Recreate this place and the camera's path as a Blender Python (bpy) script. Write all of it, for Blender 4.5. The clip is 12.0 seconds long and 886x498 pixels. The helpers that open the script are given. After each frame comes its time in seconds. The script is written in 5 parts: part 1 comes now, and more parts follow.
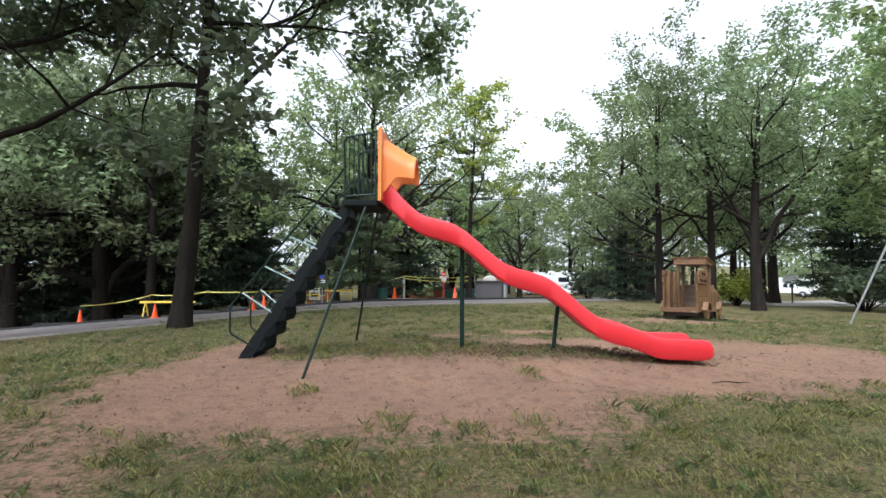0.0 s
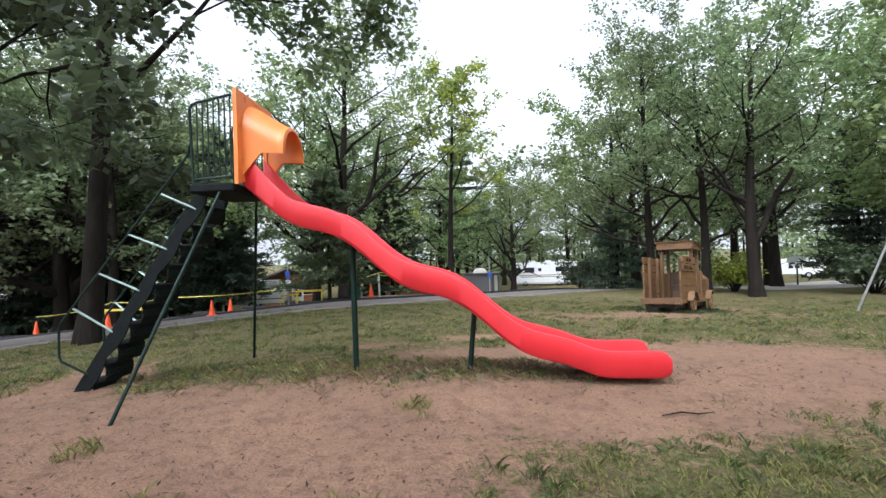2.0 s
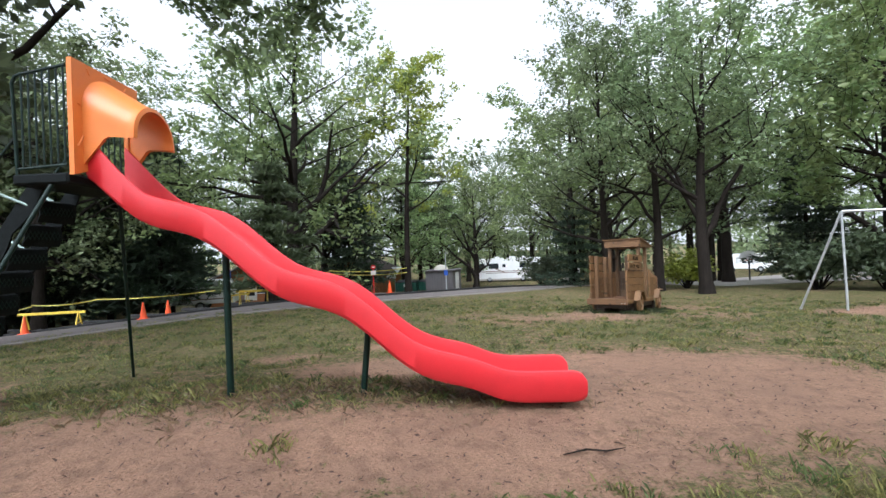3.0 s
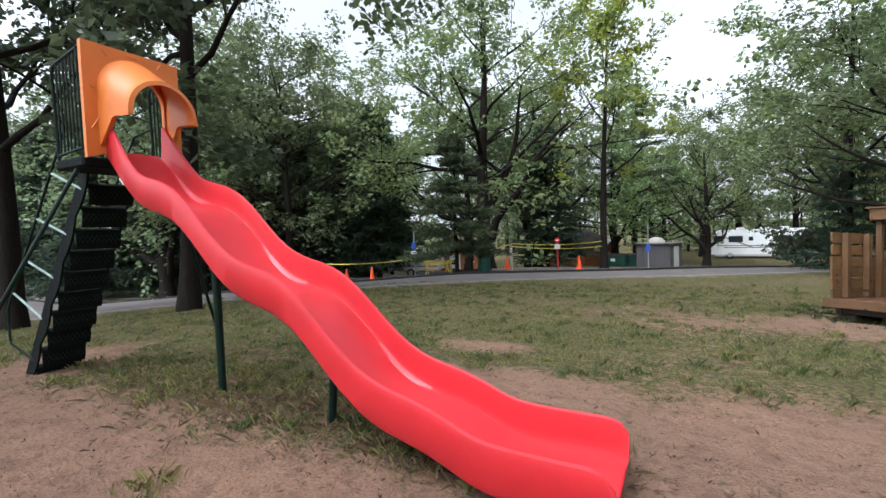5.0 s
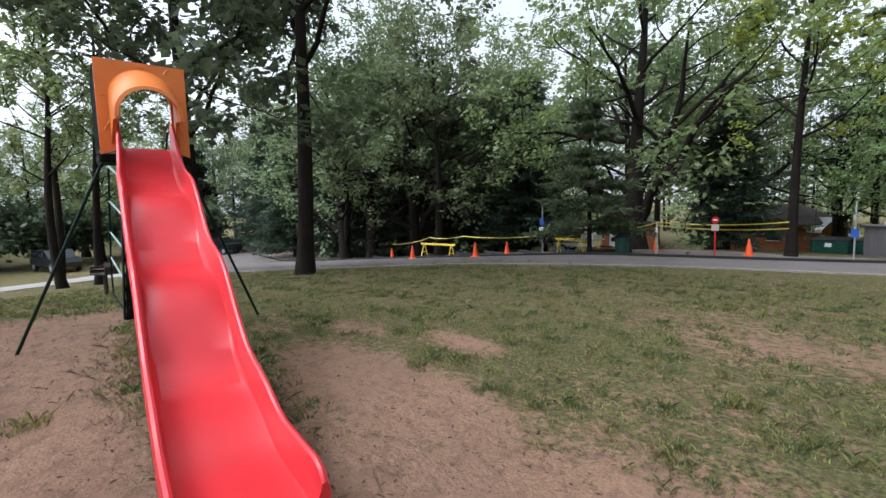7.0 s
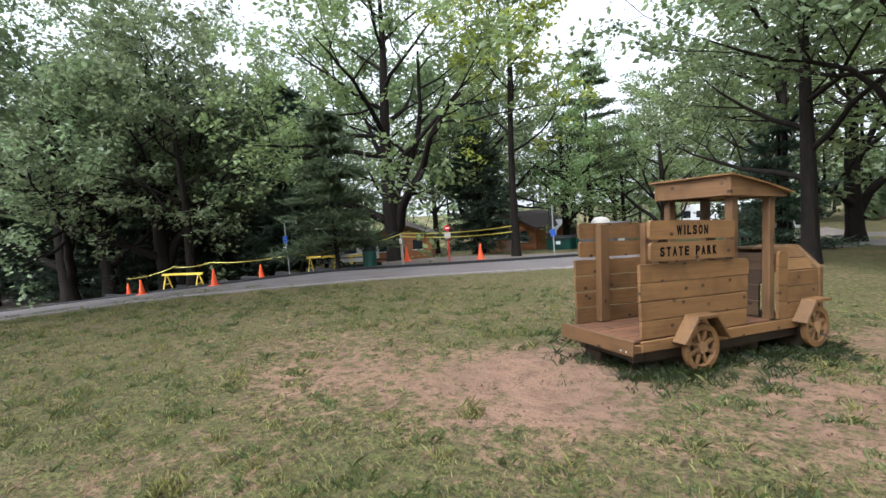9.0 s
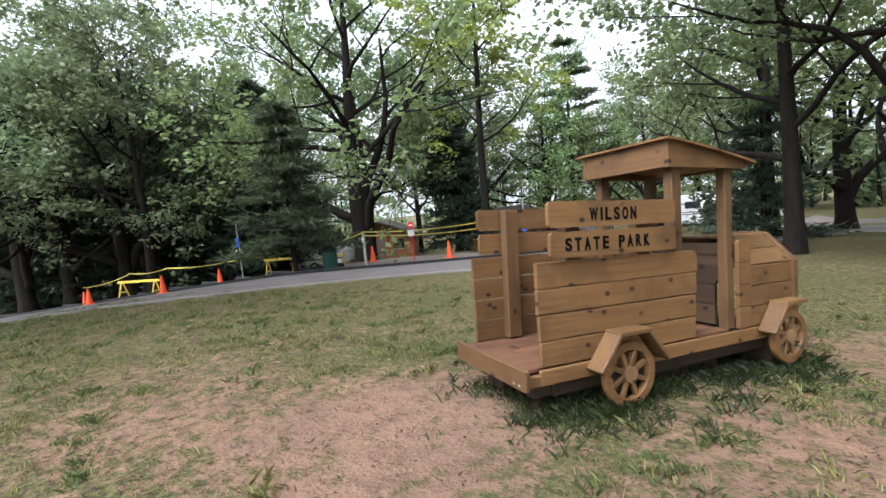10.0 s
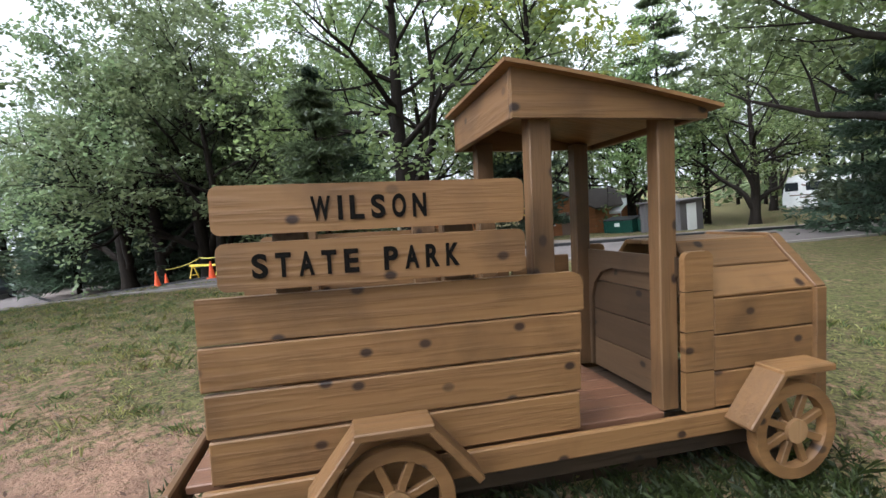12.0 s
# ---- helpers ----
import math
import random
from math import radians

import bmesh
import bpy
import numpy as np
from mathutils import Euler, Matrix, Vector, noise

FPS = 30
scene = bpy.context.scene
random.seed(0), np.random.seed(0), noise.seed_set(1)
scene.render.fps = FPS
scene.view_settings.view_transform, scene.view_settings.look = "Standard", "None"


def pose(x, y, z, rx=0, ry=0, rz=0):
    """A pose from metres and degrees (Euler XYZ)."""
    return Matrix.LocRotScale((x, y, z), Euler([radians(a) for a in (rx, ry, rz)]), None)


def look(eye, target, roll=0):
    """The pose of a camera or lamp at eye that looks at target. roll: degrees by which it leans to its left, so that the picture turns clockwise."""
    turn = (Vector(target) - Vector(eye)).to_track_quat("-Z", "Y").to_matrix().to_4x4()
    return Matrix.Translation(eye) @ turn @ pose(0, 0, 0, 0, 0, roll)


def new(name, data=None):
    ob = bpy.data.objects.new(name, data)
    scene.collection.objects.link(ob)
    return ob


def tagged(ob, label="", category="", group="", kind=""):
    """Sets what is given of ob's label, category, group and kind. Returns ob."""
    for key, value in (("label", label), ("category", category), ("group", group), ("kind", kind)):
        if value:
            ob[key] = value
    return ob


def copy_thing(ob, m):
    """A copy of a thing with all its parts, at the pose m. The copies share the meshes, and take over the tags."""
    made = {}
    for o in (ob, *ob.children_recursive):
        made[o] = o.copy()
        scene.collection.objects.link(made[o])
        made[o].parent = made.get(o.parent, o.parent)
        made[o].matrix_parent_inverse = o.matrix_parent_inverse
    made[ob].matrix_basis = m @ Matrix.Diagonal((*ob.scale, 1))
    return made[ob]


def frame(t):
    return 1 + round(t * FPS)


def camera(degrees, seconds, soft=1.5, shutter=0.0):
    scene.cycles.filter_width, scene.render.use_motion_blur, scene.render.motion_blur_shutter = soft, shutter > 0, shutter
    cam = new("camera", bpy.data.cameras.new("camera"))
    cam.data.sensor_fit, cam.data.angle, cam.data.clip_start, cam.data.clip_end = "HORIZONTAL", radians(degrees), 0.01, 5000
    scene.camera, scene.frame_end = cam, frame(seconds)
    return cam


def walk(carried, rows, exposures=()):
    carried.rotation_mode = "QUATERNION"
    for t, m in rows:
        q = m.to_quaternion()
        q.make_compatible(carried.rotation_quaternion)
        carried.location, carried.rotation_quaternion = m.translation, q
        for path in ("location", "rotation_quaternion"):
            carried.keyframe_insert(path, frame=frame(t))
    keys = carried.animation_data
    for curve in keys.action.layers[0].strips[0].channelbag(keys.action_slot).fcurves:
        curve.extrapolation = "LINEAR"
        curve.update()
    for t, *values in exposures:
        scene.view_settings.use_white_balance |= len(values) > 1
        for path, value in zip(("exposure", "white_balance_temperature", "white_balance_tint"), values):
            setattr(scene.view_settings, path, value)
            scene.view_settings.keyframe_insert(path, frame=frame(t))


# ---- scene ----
cam = camera(88.0, 12.0)
PATH = [
    (0.0, pose(0.419, 0.186, 1.556, 91.897, -0.076, 2.735)),
    (0.5, pose(0.746, 0.631, 1.535, 92.001, 0.231, 4.332)),
    (1.0, pose(1.090, 1.086, 1.512, 92.138, 0.733, 5.382)),
    (1.5, pose(1.481, 1.510, 1.535, 91.773, 1.429, 5.454)),
    (2.0, pose(1.880, 1.919, 1.571, 91.039, 2.074, 3.361)),
    (2.5, pose(2.288, 2.363, 1.607, 90.552, 2.272, 0.813)),
    (2.7, pose(2.443, 2.533, 1.617, 90.512, 2.306, -0.386)),
    (4.3, pose(3.906, 3.861, 1.736, 88.419, 1.439, 9.191)),
    (4.5, pose(4.013, 4.154, 1.714, 88.410, 1.795, 14.272)),
    (5.0, pose(4.391, 4.844, 1.682, 87.625, 2.253, 27.369)),
    (5.5, pose(4.757, 5.440, 1.656, 86.713, 2.519, 40.490)),
    (6.0, pose(5.130, 5.947, 1.604, 86.110, 2.620, 50.174)),
    (6.5, pose(5.542, 6.407, 1.639, 85.121, 2.580, 53.339)),
    (7.0, pose(6.291, 6.931, 1.794, 84.688, 1.511, 50.464)),
    (7.5, pose(7.081, 7.121, 1.808, 85.434, 1.745, 42.789)),
    (7.7, pose(7.367, 7.201, 1.807, 86.097, 0.982, 39.717)),
    (9.3, pose(7.999, 10.359, 1.552, 85.329, 5.305, 26.702)),
    (9.5, pose(8.113, 10.685, 1.503, 85.302, 5.738, 26.759)),
    (10.0, pose(8.402, 11.447, 1.400, 85.244, 5.884, 27.048)),
    (10.5, pose(8.618, 12.128, 1.311, 84.970, 5.828, 28.466)),
    (11.0, pose(8.858, 12.730, 1.232, 84.796, 5.356, 31.015)),
    (11.5, pose(9.115, 13.305, 1.230, 84.521, 5.956, 34.346)),
    (12.0, pose(9.351, 13.838, 1.223, 84.552, 6.296, 38.617)),
]
walk(cam, PATH, exposures=[(0.0, 0.15, 5700, 10), (4.5, -0.06, 5700, 10), (5.5, -0.14, 5700, 10), (6.5, -0.10, 5700, 10), (7.7, -0.28, 5700, 10), (9.3, 0.35, 5700, 10), (12.0, 0.29, 5700, 10)])

# ---- world and light: bright overcast ----
world = bpy.data.worlds.new("overcast")
scene.world = world
world.use_nodes = True
wn, wl = world.node_tree.nodes, world.node_tree.links
sky = wn.new("ShaderNodeTexSky")
sky.sky_type, sky.sun_disc = "NISHITA", False
sky.sun_elevation, sky.sun_rotation = radians(52), radians(200)
sky.dust_density, sky.ozone_density = 6.0, 1.0
pale = wn.new("ShaderNodeHueSaturation")
pale.inputs["Saturation"].default_value, pale.inputs["Value"].default_value = 0.05, 2.7
wl.new(sky.outputs[0], pale.inputs["Color"])
deck = wn.new("ShaderNodeMix")
deck.data_type, deck.blend_type = "RGBA", "LIGHTEN"
deck.inputs[0].default_value, deck.inputs[7].default_value = 1.0, (5.6, 5.6, 5.7, 1)
wl.new(pale.outputs[0], deck.inputs[6])
wl.new(deck.outputs[2], wn["Background"].inputs[0])
wn["Background"].inputs[1].default_value = 0.15
sun = new("sun", bpy.data.lights.new("sun", "SUN"))
sun.data.energy, sun.data.angle, sun.data.color = 0.5, radians(50), (1.0, 0.97, 0.93)
sun.matrix_world = look((5, -12, 25), (0, 5, 0))


# ---- materials ----
def material(name, base, rough=0.7, metal=0.0, vary=0.25, scale=6.0, bump=0.2, stretch=(1, 1, 1), dark=None, fine=5.0, random_tint=0.0, translucent=0.0, coat=0.0, spec=0.5):
    """Principled surface whose colour wanders between two tones at two scales, with fine relief."""
    m = bpy.data.materials.new(name)
    m.use_nodes = True
    n, l = m.node_tree.nodes, m.node_tree.links
    bsdf = n["Principled BSDF"]
    bsdf.inputs["Roughness"].default_value, bsdf.inputs["Metallic"].default_value = rough, metal
    bsdf.inputs["Coat Roughness"].default_value = 0.35
    bsdf.inputs["Coat Weight"].default_value, bsdf.inputs["Specular IOR Level"].default_value = coat, spec
    tc, mp = n.new("ShaderNodeTexCoord"), n.new("ShaderNodeMapping")
    mp.inputs["Scale"].default_value = stretch
    l.new(tc.outputs["Object"], mp.inputs[0])
    big, small = n.new("ShaderNodeTexNoise"), n.new("ShaderNodeTexNoise")
    big.inputs["Scale"].default_value, big.inputs["Detail"].default_value = scale, 4
    small.inputs["Scale"].default_value, small.inputs["Detail"].default_value = scale * fine, 3
    l.new(mp.outputs[0], big.inputs[0]), l.new(mp.outputs[0], small.inputs[0])
    add = n.new("ShaderNodeMath")
    add.operation = "MULTIPLY_ADD"
    l.new(small.outputs[0], add.inputs[0])
    add.inputs[1].default_value = 0.5
    l.new(big.outputs[0], add.inputs[2])
    ramp = n.new("ShaderNodeMapRange")
    ramp.inputs[1].default_value, ramp.inputs[2].default_value = 0.45, 1.05
    l.new(add.outputs[0], ramp.inputs[0])
    mix = n.new("ShaderNodeMix")
    mix.data_type = "RGBA"
    low = dark or [c * (1 - vary) for c in base]
    high = [min(1, c * (1 + vary * 0.6)) for c in base]
    mix.inputs[6].default_value, mix.inputs[7].default_value = (*low, 1), (*high, 1)
    l.new(ramp.outputs[0], mix.inputs[0])
    colour = mix.outputs[2]
    if random_tint:
        info, hsv, mr = n.new("ShaderNodeObjectInfo"), n.new("ShaderNodeHueSaturation"), n.new("ShaderNodeMapRange")
        mr.inputs[3].default_value, mr.inputs[4].default_value = 1 - random_tint, 1 + random_tint
        l.new(info.outputs["Random"], mr.inputs[0]), l.new(mr.outputs[0], hsv.inputs["Value"])
        l.new(colour, hsv.inputs["Color"])
        colour = hsv.outputs[0]
    l.new(colour, bsdf.inputs["Base Color"])
    if bump:
        b = n.new("ShaderNodeBump")
        b.inputs["Strength"].default_value, b.inputs["Distance"].default_value = bump, 0.02
        l.new(add.outputs[0], b.inputs["Height"]), l.new(b.outputs[0], bsdf.inputs["Normal"])
    if translucent:
        tr, ms = n.new("ShaderNodeBsdfTranslucent"), n.new("ShaderNodeMixShader")
        l.new(colour, tr.inputs[0])
        ms.inputs[0].default_value = translucent
        l.new(bsdf.outputs[0], ms.inputs[1]), l.new(tr.outputs[0], ms.inputs[2])
        l.new(ms.outputs[0], n["Material Output"].inputs[0])
    return m


def leaf_material(name, base, spread=0.35):
    """Leaves: each one of its own tone, thin enough to let light through."""
    m = bpy.data.materials.new(name)
    m.use_nodes = True
    n, l = m.node_tree.nodes, m.node_tree.links
    bsdf = n["Principled BSDF"]
    bsdf.inputs["Roughness"].default_value = 0.45
    geo, hsv, mr, mh = n.new("ShaderNodeNewGeometry"), n.new("ShaderNodeHueSaturation"), n.new("ShaderNodeMapRange"), n.new("ShaderNodeMapRange")
    info, am = n.new("ShaderNodeObjectInfo"), n.new("ShaderNodeMath")
    mr.inputs[3].default_value, mr.inputs[4].default_value = 1 - spread, 1 + spread
    l.new(geo.outputs["Random Per Island"], mr.inputs[0])
    mh.inputs[3].default_value, mh.inputs[4].default_value = 0.475, 0.515
    l.new(info.outputs["Random"], mh.inputs[0]), l.new(mh.outputs[0], hsv.inputs["Hue"])
    am.operation = "MULTIPLY"
    mo = n.new("ShaderNodeMapRange")
    mo.inputs[3].default_value, mo.inputs[4].default_value = 0.8, 1.2
    l.new(info.outputs["Random"], mo.inputs[0])
    l.new(mr.outputs[0], am.inputs[0]), l.new(mo.outputs[0], am.inputs[1])
    l.new(am.outputs[0], hsv.inputs["Value"])
    hsv.inputs["Color"].default_value = (*base, 1)
    l.new(hsv.outputs[0], bsdf.inputs["Base Color"])
    tr, ms = n.new("ShaderNodeBsdfTranslucent"), n.new("ShaderNodeMixShader")
    l.new(hsv.outputs[0], tr.inputs[0])
    ms.inputs[0].default_value = 0.5
    l.new(bsdf.outputs[0], ms.inputs[1]), l.new(tr.outputs[0], ms.inputs[2])
    l.new(ms.outputs[0], n["Material Output"].inputs[0])
    return m


def wood_material(name, pale, deep, along=0):
    """Stained softwood: long grain, growth bands, knots, a tone of its own for each board."""
    m = bpy.data.materials.new(name)
    m.use_nodes = True
    n, l = m.node_tree.nodes, m.node_tree.links
    bsdf = n["Principled BSDF"]
    bsdf.inputs["Roughness"].default_value = 0.55
    tc, info = n.new("ShaderNodeTexCoord"), n.new("ShaderNodeObjectInfo")
    off, addv = n.new("ShaderNodeVectorMath"), n.new("ShaderNodeVectorMath")
    off.operation, addv.operation = "SCALE", "ADD"
    off.inputs[0].default_value = (13.1, 7.7, 5.3)
    l.new(info.outputs["Random"], off.inputs["Scale"])
    l.new(tc.outputs["Object"], addv.inputs[0]), l.new(off.outputs[0], addv.inputs[1])
    mp = n.new("ShaderNodeMapping")
    scl = [13.0, 13.0, 13.0]
    scl[along] = 0.7
    mp.inputs["Scale"].default_value = scl
    l.new(addv.outputs[0], mp.inputs[0])
    warp = n.new("ShaderNodeTexNoise")
    warp.inputs["Scale"].default_value, warp.inputs["Detail"].default_value = 1.0, 3
    l.new(mp.outputs[0], warp.inputs[0])
    band = n.new("ShaderNodeMath")
    band.operation = "MULTIPLY"
    band.inputs[1].default_value = 26.0
    l.new(warp.outputs[0], band.inputs[0])
    sine = n.new("ShaderNodeMath")
    sine.operation = "SINE"
    l.new(band.outputs[0], sine.inputs[0])
    grain = n.new("ShaderNodeMapRange")
    grain.inputs[1].default_value, grain.inputs[2].default_value = -1, 1
    l.new(sine.outputs[0], grain.inputs[0])
    fine = n.new("ShaderNodeTexNoise")
    fine.inputs["Scale"].default_value = 9.0
    l.new(mp.outputs[0], fine.inputs[0])
    knots = n.new("ShaderNodeTexVoronoi")
    knots.voronoi_dimensions = "2D"
    knots.inputs["Scale"].default_value = 1.0
    sep, com = n.new("ShaderNodeSeparateXYZ"), n.new("ShaderNodeCombineXYZ")
    l.new(addv.outputs[0], sep.inputs[0])
    for k, (ax, q) in enumerate(((along, 3.3), (2 if along != 2 else 0, 4.6))):
        mm = n.new("ShaderNodeMath")
        mm.operation = "MULTIPLY"
        mm.inputs[1].default_value = q
        l.new(sep.outputs[ax], mm.inputs[0]), l.new(mm.outputs[0], com.inputs[k])
    l.new(com.outputs[0], knots.inputs[0])
    kr = n.new("ShaderNodeMapRange")
    kr.inputs[1].default_value, kr.inputs[2].default_value = 0.115, 0.060
    l.new(knots.outputs["Distance"], kr.inputs[0])
    mix, mix2, mix3 = (n.new("ShaderNodeMix") for _ in range(3))
    for q in (mix, mix2, mix3):
        q.data_type = "RGBA"
    mix.inputs[6].default_value, mix.inputs[7].default_value = (*pale, 1), (*deep, 1)
    sg = n.new("ShaderNodeMath")
    sg.operation = "MULTIPLY"
    l.new(grain.outputs[0], sg.inputs[0]), l.new(fine.outputs[0], sg.inputs[1])
    deepen = n.new("ShaderNodeMapRange")
    deepen.inputs[1].default_value, deepen.inputs[2].default_value = 0.05, 1.15
    deepen.inputs[4].default_value = 0.55
    l.new(sg.outputs[0], deepen.inputs[0]), l.new(deepen.outputs[0], mix.inputs[0])
    gate, many = n.new("ShaderNodeMapRange"), n.new("ShaderNodeMath")
    gate.inputs[1].default_value, gate.inputs[2].default_value = 0.47, 0.51
    many.operation = "MULTIPLY"
    l.new(knots.outputs["Color"], gate.inputs[0])
    l.new(gate.outputs[0], many.inputs[0]), l.new(kr.outputs[0], many.inputs[1])
    l.new(many.outputs[0], mix2.inputs[0])
    l.new(mix.outputs[2], mix2.inputs[6])
    mix2.inputs[7].default_value = (deep[0] * 0.26, deep[1] * 0.2, deep[2] * 0.2, 1)
    wear = n.new("ShaderNodeTexNoise")
    wear.inputs["Scale"].default_value, wear.inputs["Detail"].default_value = 2.6, 5
    l.new(addv.outputs[0], wear.inputs[0])
    wr = n.new("ShaderNodeMapRange")
    wr.inputs[1].default_value, wr.inputs[2].default_value, wr.inputs[4].default_value = 0.50, 0.74, 0.6
    l.new(wear.outputs[0], wr.inputs[0]), l.new(wr.outputs[0], mix3.inputs[0])
    l.new(mix2.outputs[2], mix3.inputs[6])
    mix3.inputs[7].default_value = (*[c * 0.55 for c in deep], 1)
    hsv, mv = n.new("ShaderNodeHueSaturation"), n.new("ShaderNodeMapRange")
    mv.inputs[3].default_value, mv.inputs[4].default_value = 0.72, 1.26
    l.new(info.outputs["Random"], mv.inputs[0]), l.new(mv.outputs[0], hsv.inputs["Value"])
    l.new(mix3.outputs[2], hsv.inputs["Color"]), l.new(hsv.outputs[0], bsdf.inputs["Base Color"])
    b = n.new("ShaderNodeBump")
    b.inputs["Strength"].default_value, b.inputs["Distance"].default_value = 0.25, 0.01
    l.new(sg.outputs[0], b.inputs["Height"]), l.new(b.outputs[0], bsdf.inputs["Normal"])
    return m


def ground_material():
    """Thin lawn worn down to pinkish sand, where the sheet's "bare" attribute is high."""
    m = bpy.data.materials.new("lawn_and_sand")
    m.use_nodes = True
    n, l = m.node_tree.nodes, m.node_tree.links
    bsdf = n["Principled BSDF"]
    bsdf.inputs["Roughness"].default_value = 0.95
    bsdf.inputs["Specular IOR Level"].default_value = 0.15
    tc, at = n.new("ShaderNodeTexCoord"), n.new("ShaderNodeAttribute")
    at.attribute_name = "bare"

    def tex(scale, detail=4, rough=0.6):
        q = n.new("ShaderNodeTexNoise")
        q.inputs["Scale"].default_value, q.inputs["Detail"].default_value, q.inputs["Roughness"].default_value = scale, detail, rough
        l.new(tc.outputs["Object"], q.inputs[0])
        return q.outputs[0]

    def blend(fac, a, b):
        q = n.new("ShaderNodeMix")
        q.data_type = "RGBA"
        for k, v in ((0, fac), (6, a), (7, b)):
            if isinstance(v, tuple):
                q.inputs[k].default_value = (*v, 1)
            else:
                l.new(v, q.inputs[k])
        return q.outputs[2]

    def step(v, lo, hi):
        q = n.new("ShaderNodeMapRange")
        q.inputs[1].default_value, q.inputs[2].default_value = lo, hi
        l.new(v, q.inputs[0])
        return q.outputs[0]

    def math2(op, a, b):
        q = n.new("ShaderNodeMath")
        q.operation = op
        for k, v in ((0, a), (1, b)):
            if isinstance(v, float):
                q.inputs[k].default_value = v
            else:
                l.new(v, q.inputs[k])
        return q.outputs[0]

    mid, fine, wide, tread = tex(5.5, 6, 0.75), tex(38.0, 4, 0.7), tex(0.9, 3), tex(6.0, 2, 0.5)
    sand = blend(step(fine, 0.35, 0.7), (0.225, 0.135, 0.086), (0.39, 0.235, 0.158))
    sand = blend(math2("MULTIPLY", step(wide, 0.4, 0.65), 0.7), sand, (0.235, 0.143, 0.098))
    # darker blotches: the shade of shallow footprints put into the sand colour
    sand = blend(math2("MULTIPLY", step(tex(5.0, 4, 0.65), 0.50, 0.62), 0.45), sand, (0.15, 0.092, 0.060))
    litter = step(tex(24.0, 5, 0.8), 0.62, 0.69)
    sand = blend(math2("MULTIPLY", litter, 0.8), sand, (0.06, 0.04, 0.027))
    lawn = blend(step(tex(21.0, 5, 0.75), 0.40, 0.60), (0.034, 0.036, 0.014), (0.182, 0.168, 0.062))
    lawn = blend(math2("MULTIPLY", step(wide, 0.42, 0.62), 0.45), lawn, (0.088, 0.10, 0.032))
    straw = step(tex(8.0, 5, 0.8), 0.50, 0.64)
    lawn = blend(math2("MULTIPLY", straw, 0.7), lawn, (0.16, 0.108, 0.068))
    lawn = blend(math2("MULTIPLY", step(tex(13.0, 4, 0.7), 0.56, 0.64), 0.5), lawn, (0.05, 0.038, 0.025))
    speck = tex(9.0, 6, 0.8)
    bare = math2("ADD", at.outputs["Fac"], math2("MULTIPLY", math2("SUBTRACT", mid, 0.5), 1.3))
    bare = math2("ADD", bare, math2("MULTIPLY", math2("SUBTRACT", speck, 0.5), 2.0))
    l.new(blend(step(bare, 0.34, 0.62), lawn, sand), bsdf.inputs["Base Color"])
    b = n.new("ShaderNodeBump")
    b.inputs["Strength"].default_value, b.inputs["Distance"].default_value = 0.9, 0.05
    l.new(math2("ADD", math2("ADD", mid, fine), math2("MULTIPLY", tread, 2.0)), b.inputs["Height"]), l.new(b.outputs[0], bsdf.inputs["Normal"])
    return m


RED = material("red_plastic", (0.57, 0.019, 0.026), spec=0.5, rough=0.40, vary=0.12, scale=3, bump=0.08, fine=30, coat=0.12)
ORANGE = material("orange_plastic", (0.72, 0.20, 0.035), rough=0.42, vary=0.12, scale=3, bump=0.08, fine=25)
GREEN_STEEL = material("dark_green_steel", (0.005, 0.017, 0.012), spec=0.25, rough=0.45, vary=0.3, scale=9)
RUNG_STEEL = material("worn_green_steel", (0.32, 0.42, 0.38), rough=0.45, vary=0.3, scale=12)
BLACK_STEEL = material("black_rubber_coating", (0.008, 0.010, 0.010), spec=0.12, rough=0.7, vary=0.4, scale=20, bump=0.3)
WOOD_X = wood_material("stained_pine", (0.158, 0.080, 0.0275), (0.066, 0.029, 0.009), 0)
WOOD_Y = wood_material("stained_pine_cross", (0.145, 0.072, 0.026), (0.060, 0.026, 0.009), 1)
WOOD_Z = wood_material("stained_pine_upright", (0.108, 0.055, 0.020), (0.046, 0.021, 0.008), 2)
WOOD_RED = wood_material("reddish_deck_pine", (0.140, 0.064, 0.032), (0.064, 0.026, 0.013), 0)
WOOD_PALE = wood_material("pale_turned_pine", (0.30, 0.17, 0.075), (0.17, 0.088, 0.034), 2)
# stained pine with the cab's inside shade put into its colour
WOOD_CAB_SHADE = wood_material("stained_pine_with_cab_shade", (0.070, 0.040, 0.019), (0.036, 0.019, 0.009), 1)
# dark underframe timber, deepened further for the shade beneath the truck
WOOD_UNDER = wood_material("shade_darkened_timber", (0.040, 0.024, 0.013), (0.018, 0.010, 0.006), 0)
BURNT = material("burnt_lettering", (0.006, 0.005, 0.004), spec=0.08, rough=0.9, vary=0.3, scale=30)
BARK = material("oak_bark", (0.020, 0.016, 0.013), spec=0.1, rough=0.95, vary=0.45, scale=5, bump=1.0, stretch=(1, 1, 0.18), fine=4)
PINE_BARK = material("pine_bark", (0.026, 0.019, 0.015), spec=0.1, rough=0.95, vary=0.45, scale=5, bump=1.0, stretch=(1, 1, 0.2), fine=4)
OAK_LEAF = leaf_material("oak_leaf", (0.20, 0.262, 0.102))
LIGHT_LEAF = leaf_material("bright_leaf", (0.31, 0.39, 0.07))
MID_LEAF = leaf_material("mid_oak_leaf", (0.168, 0.215, 0.102))
DARK_LEAF = leaf_material("dark_oak_leaf", (0.095, 0.128, 0.068))
NEEDLE = leaf_material("pine_needle", (0.11, 0.155, 0.075))
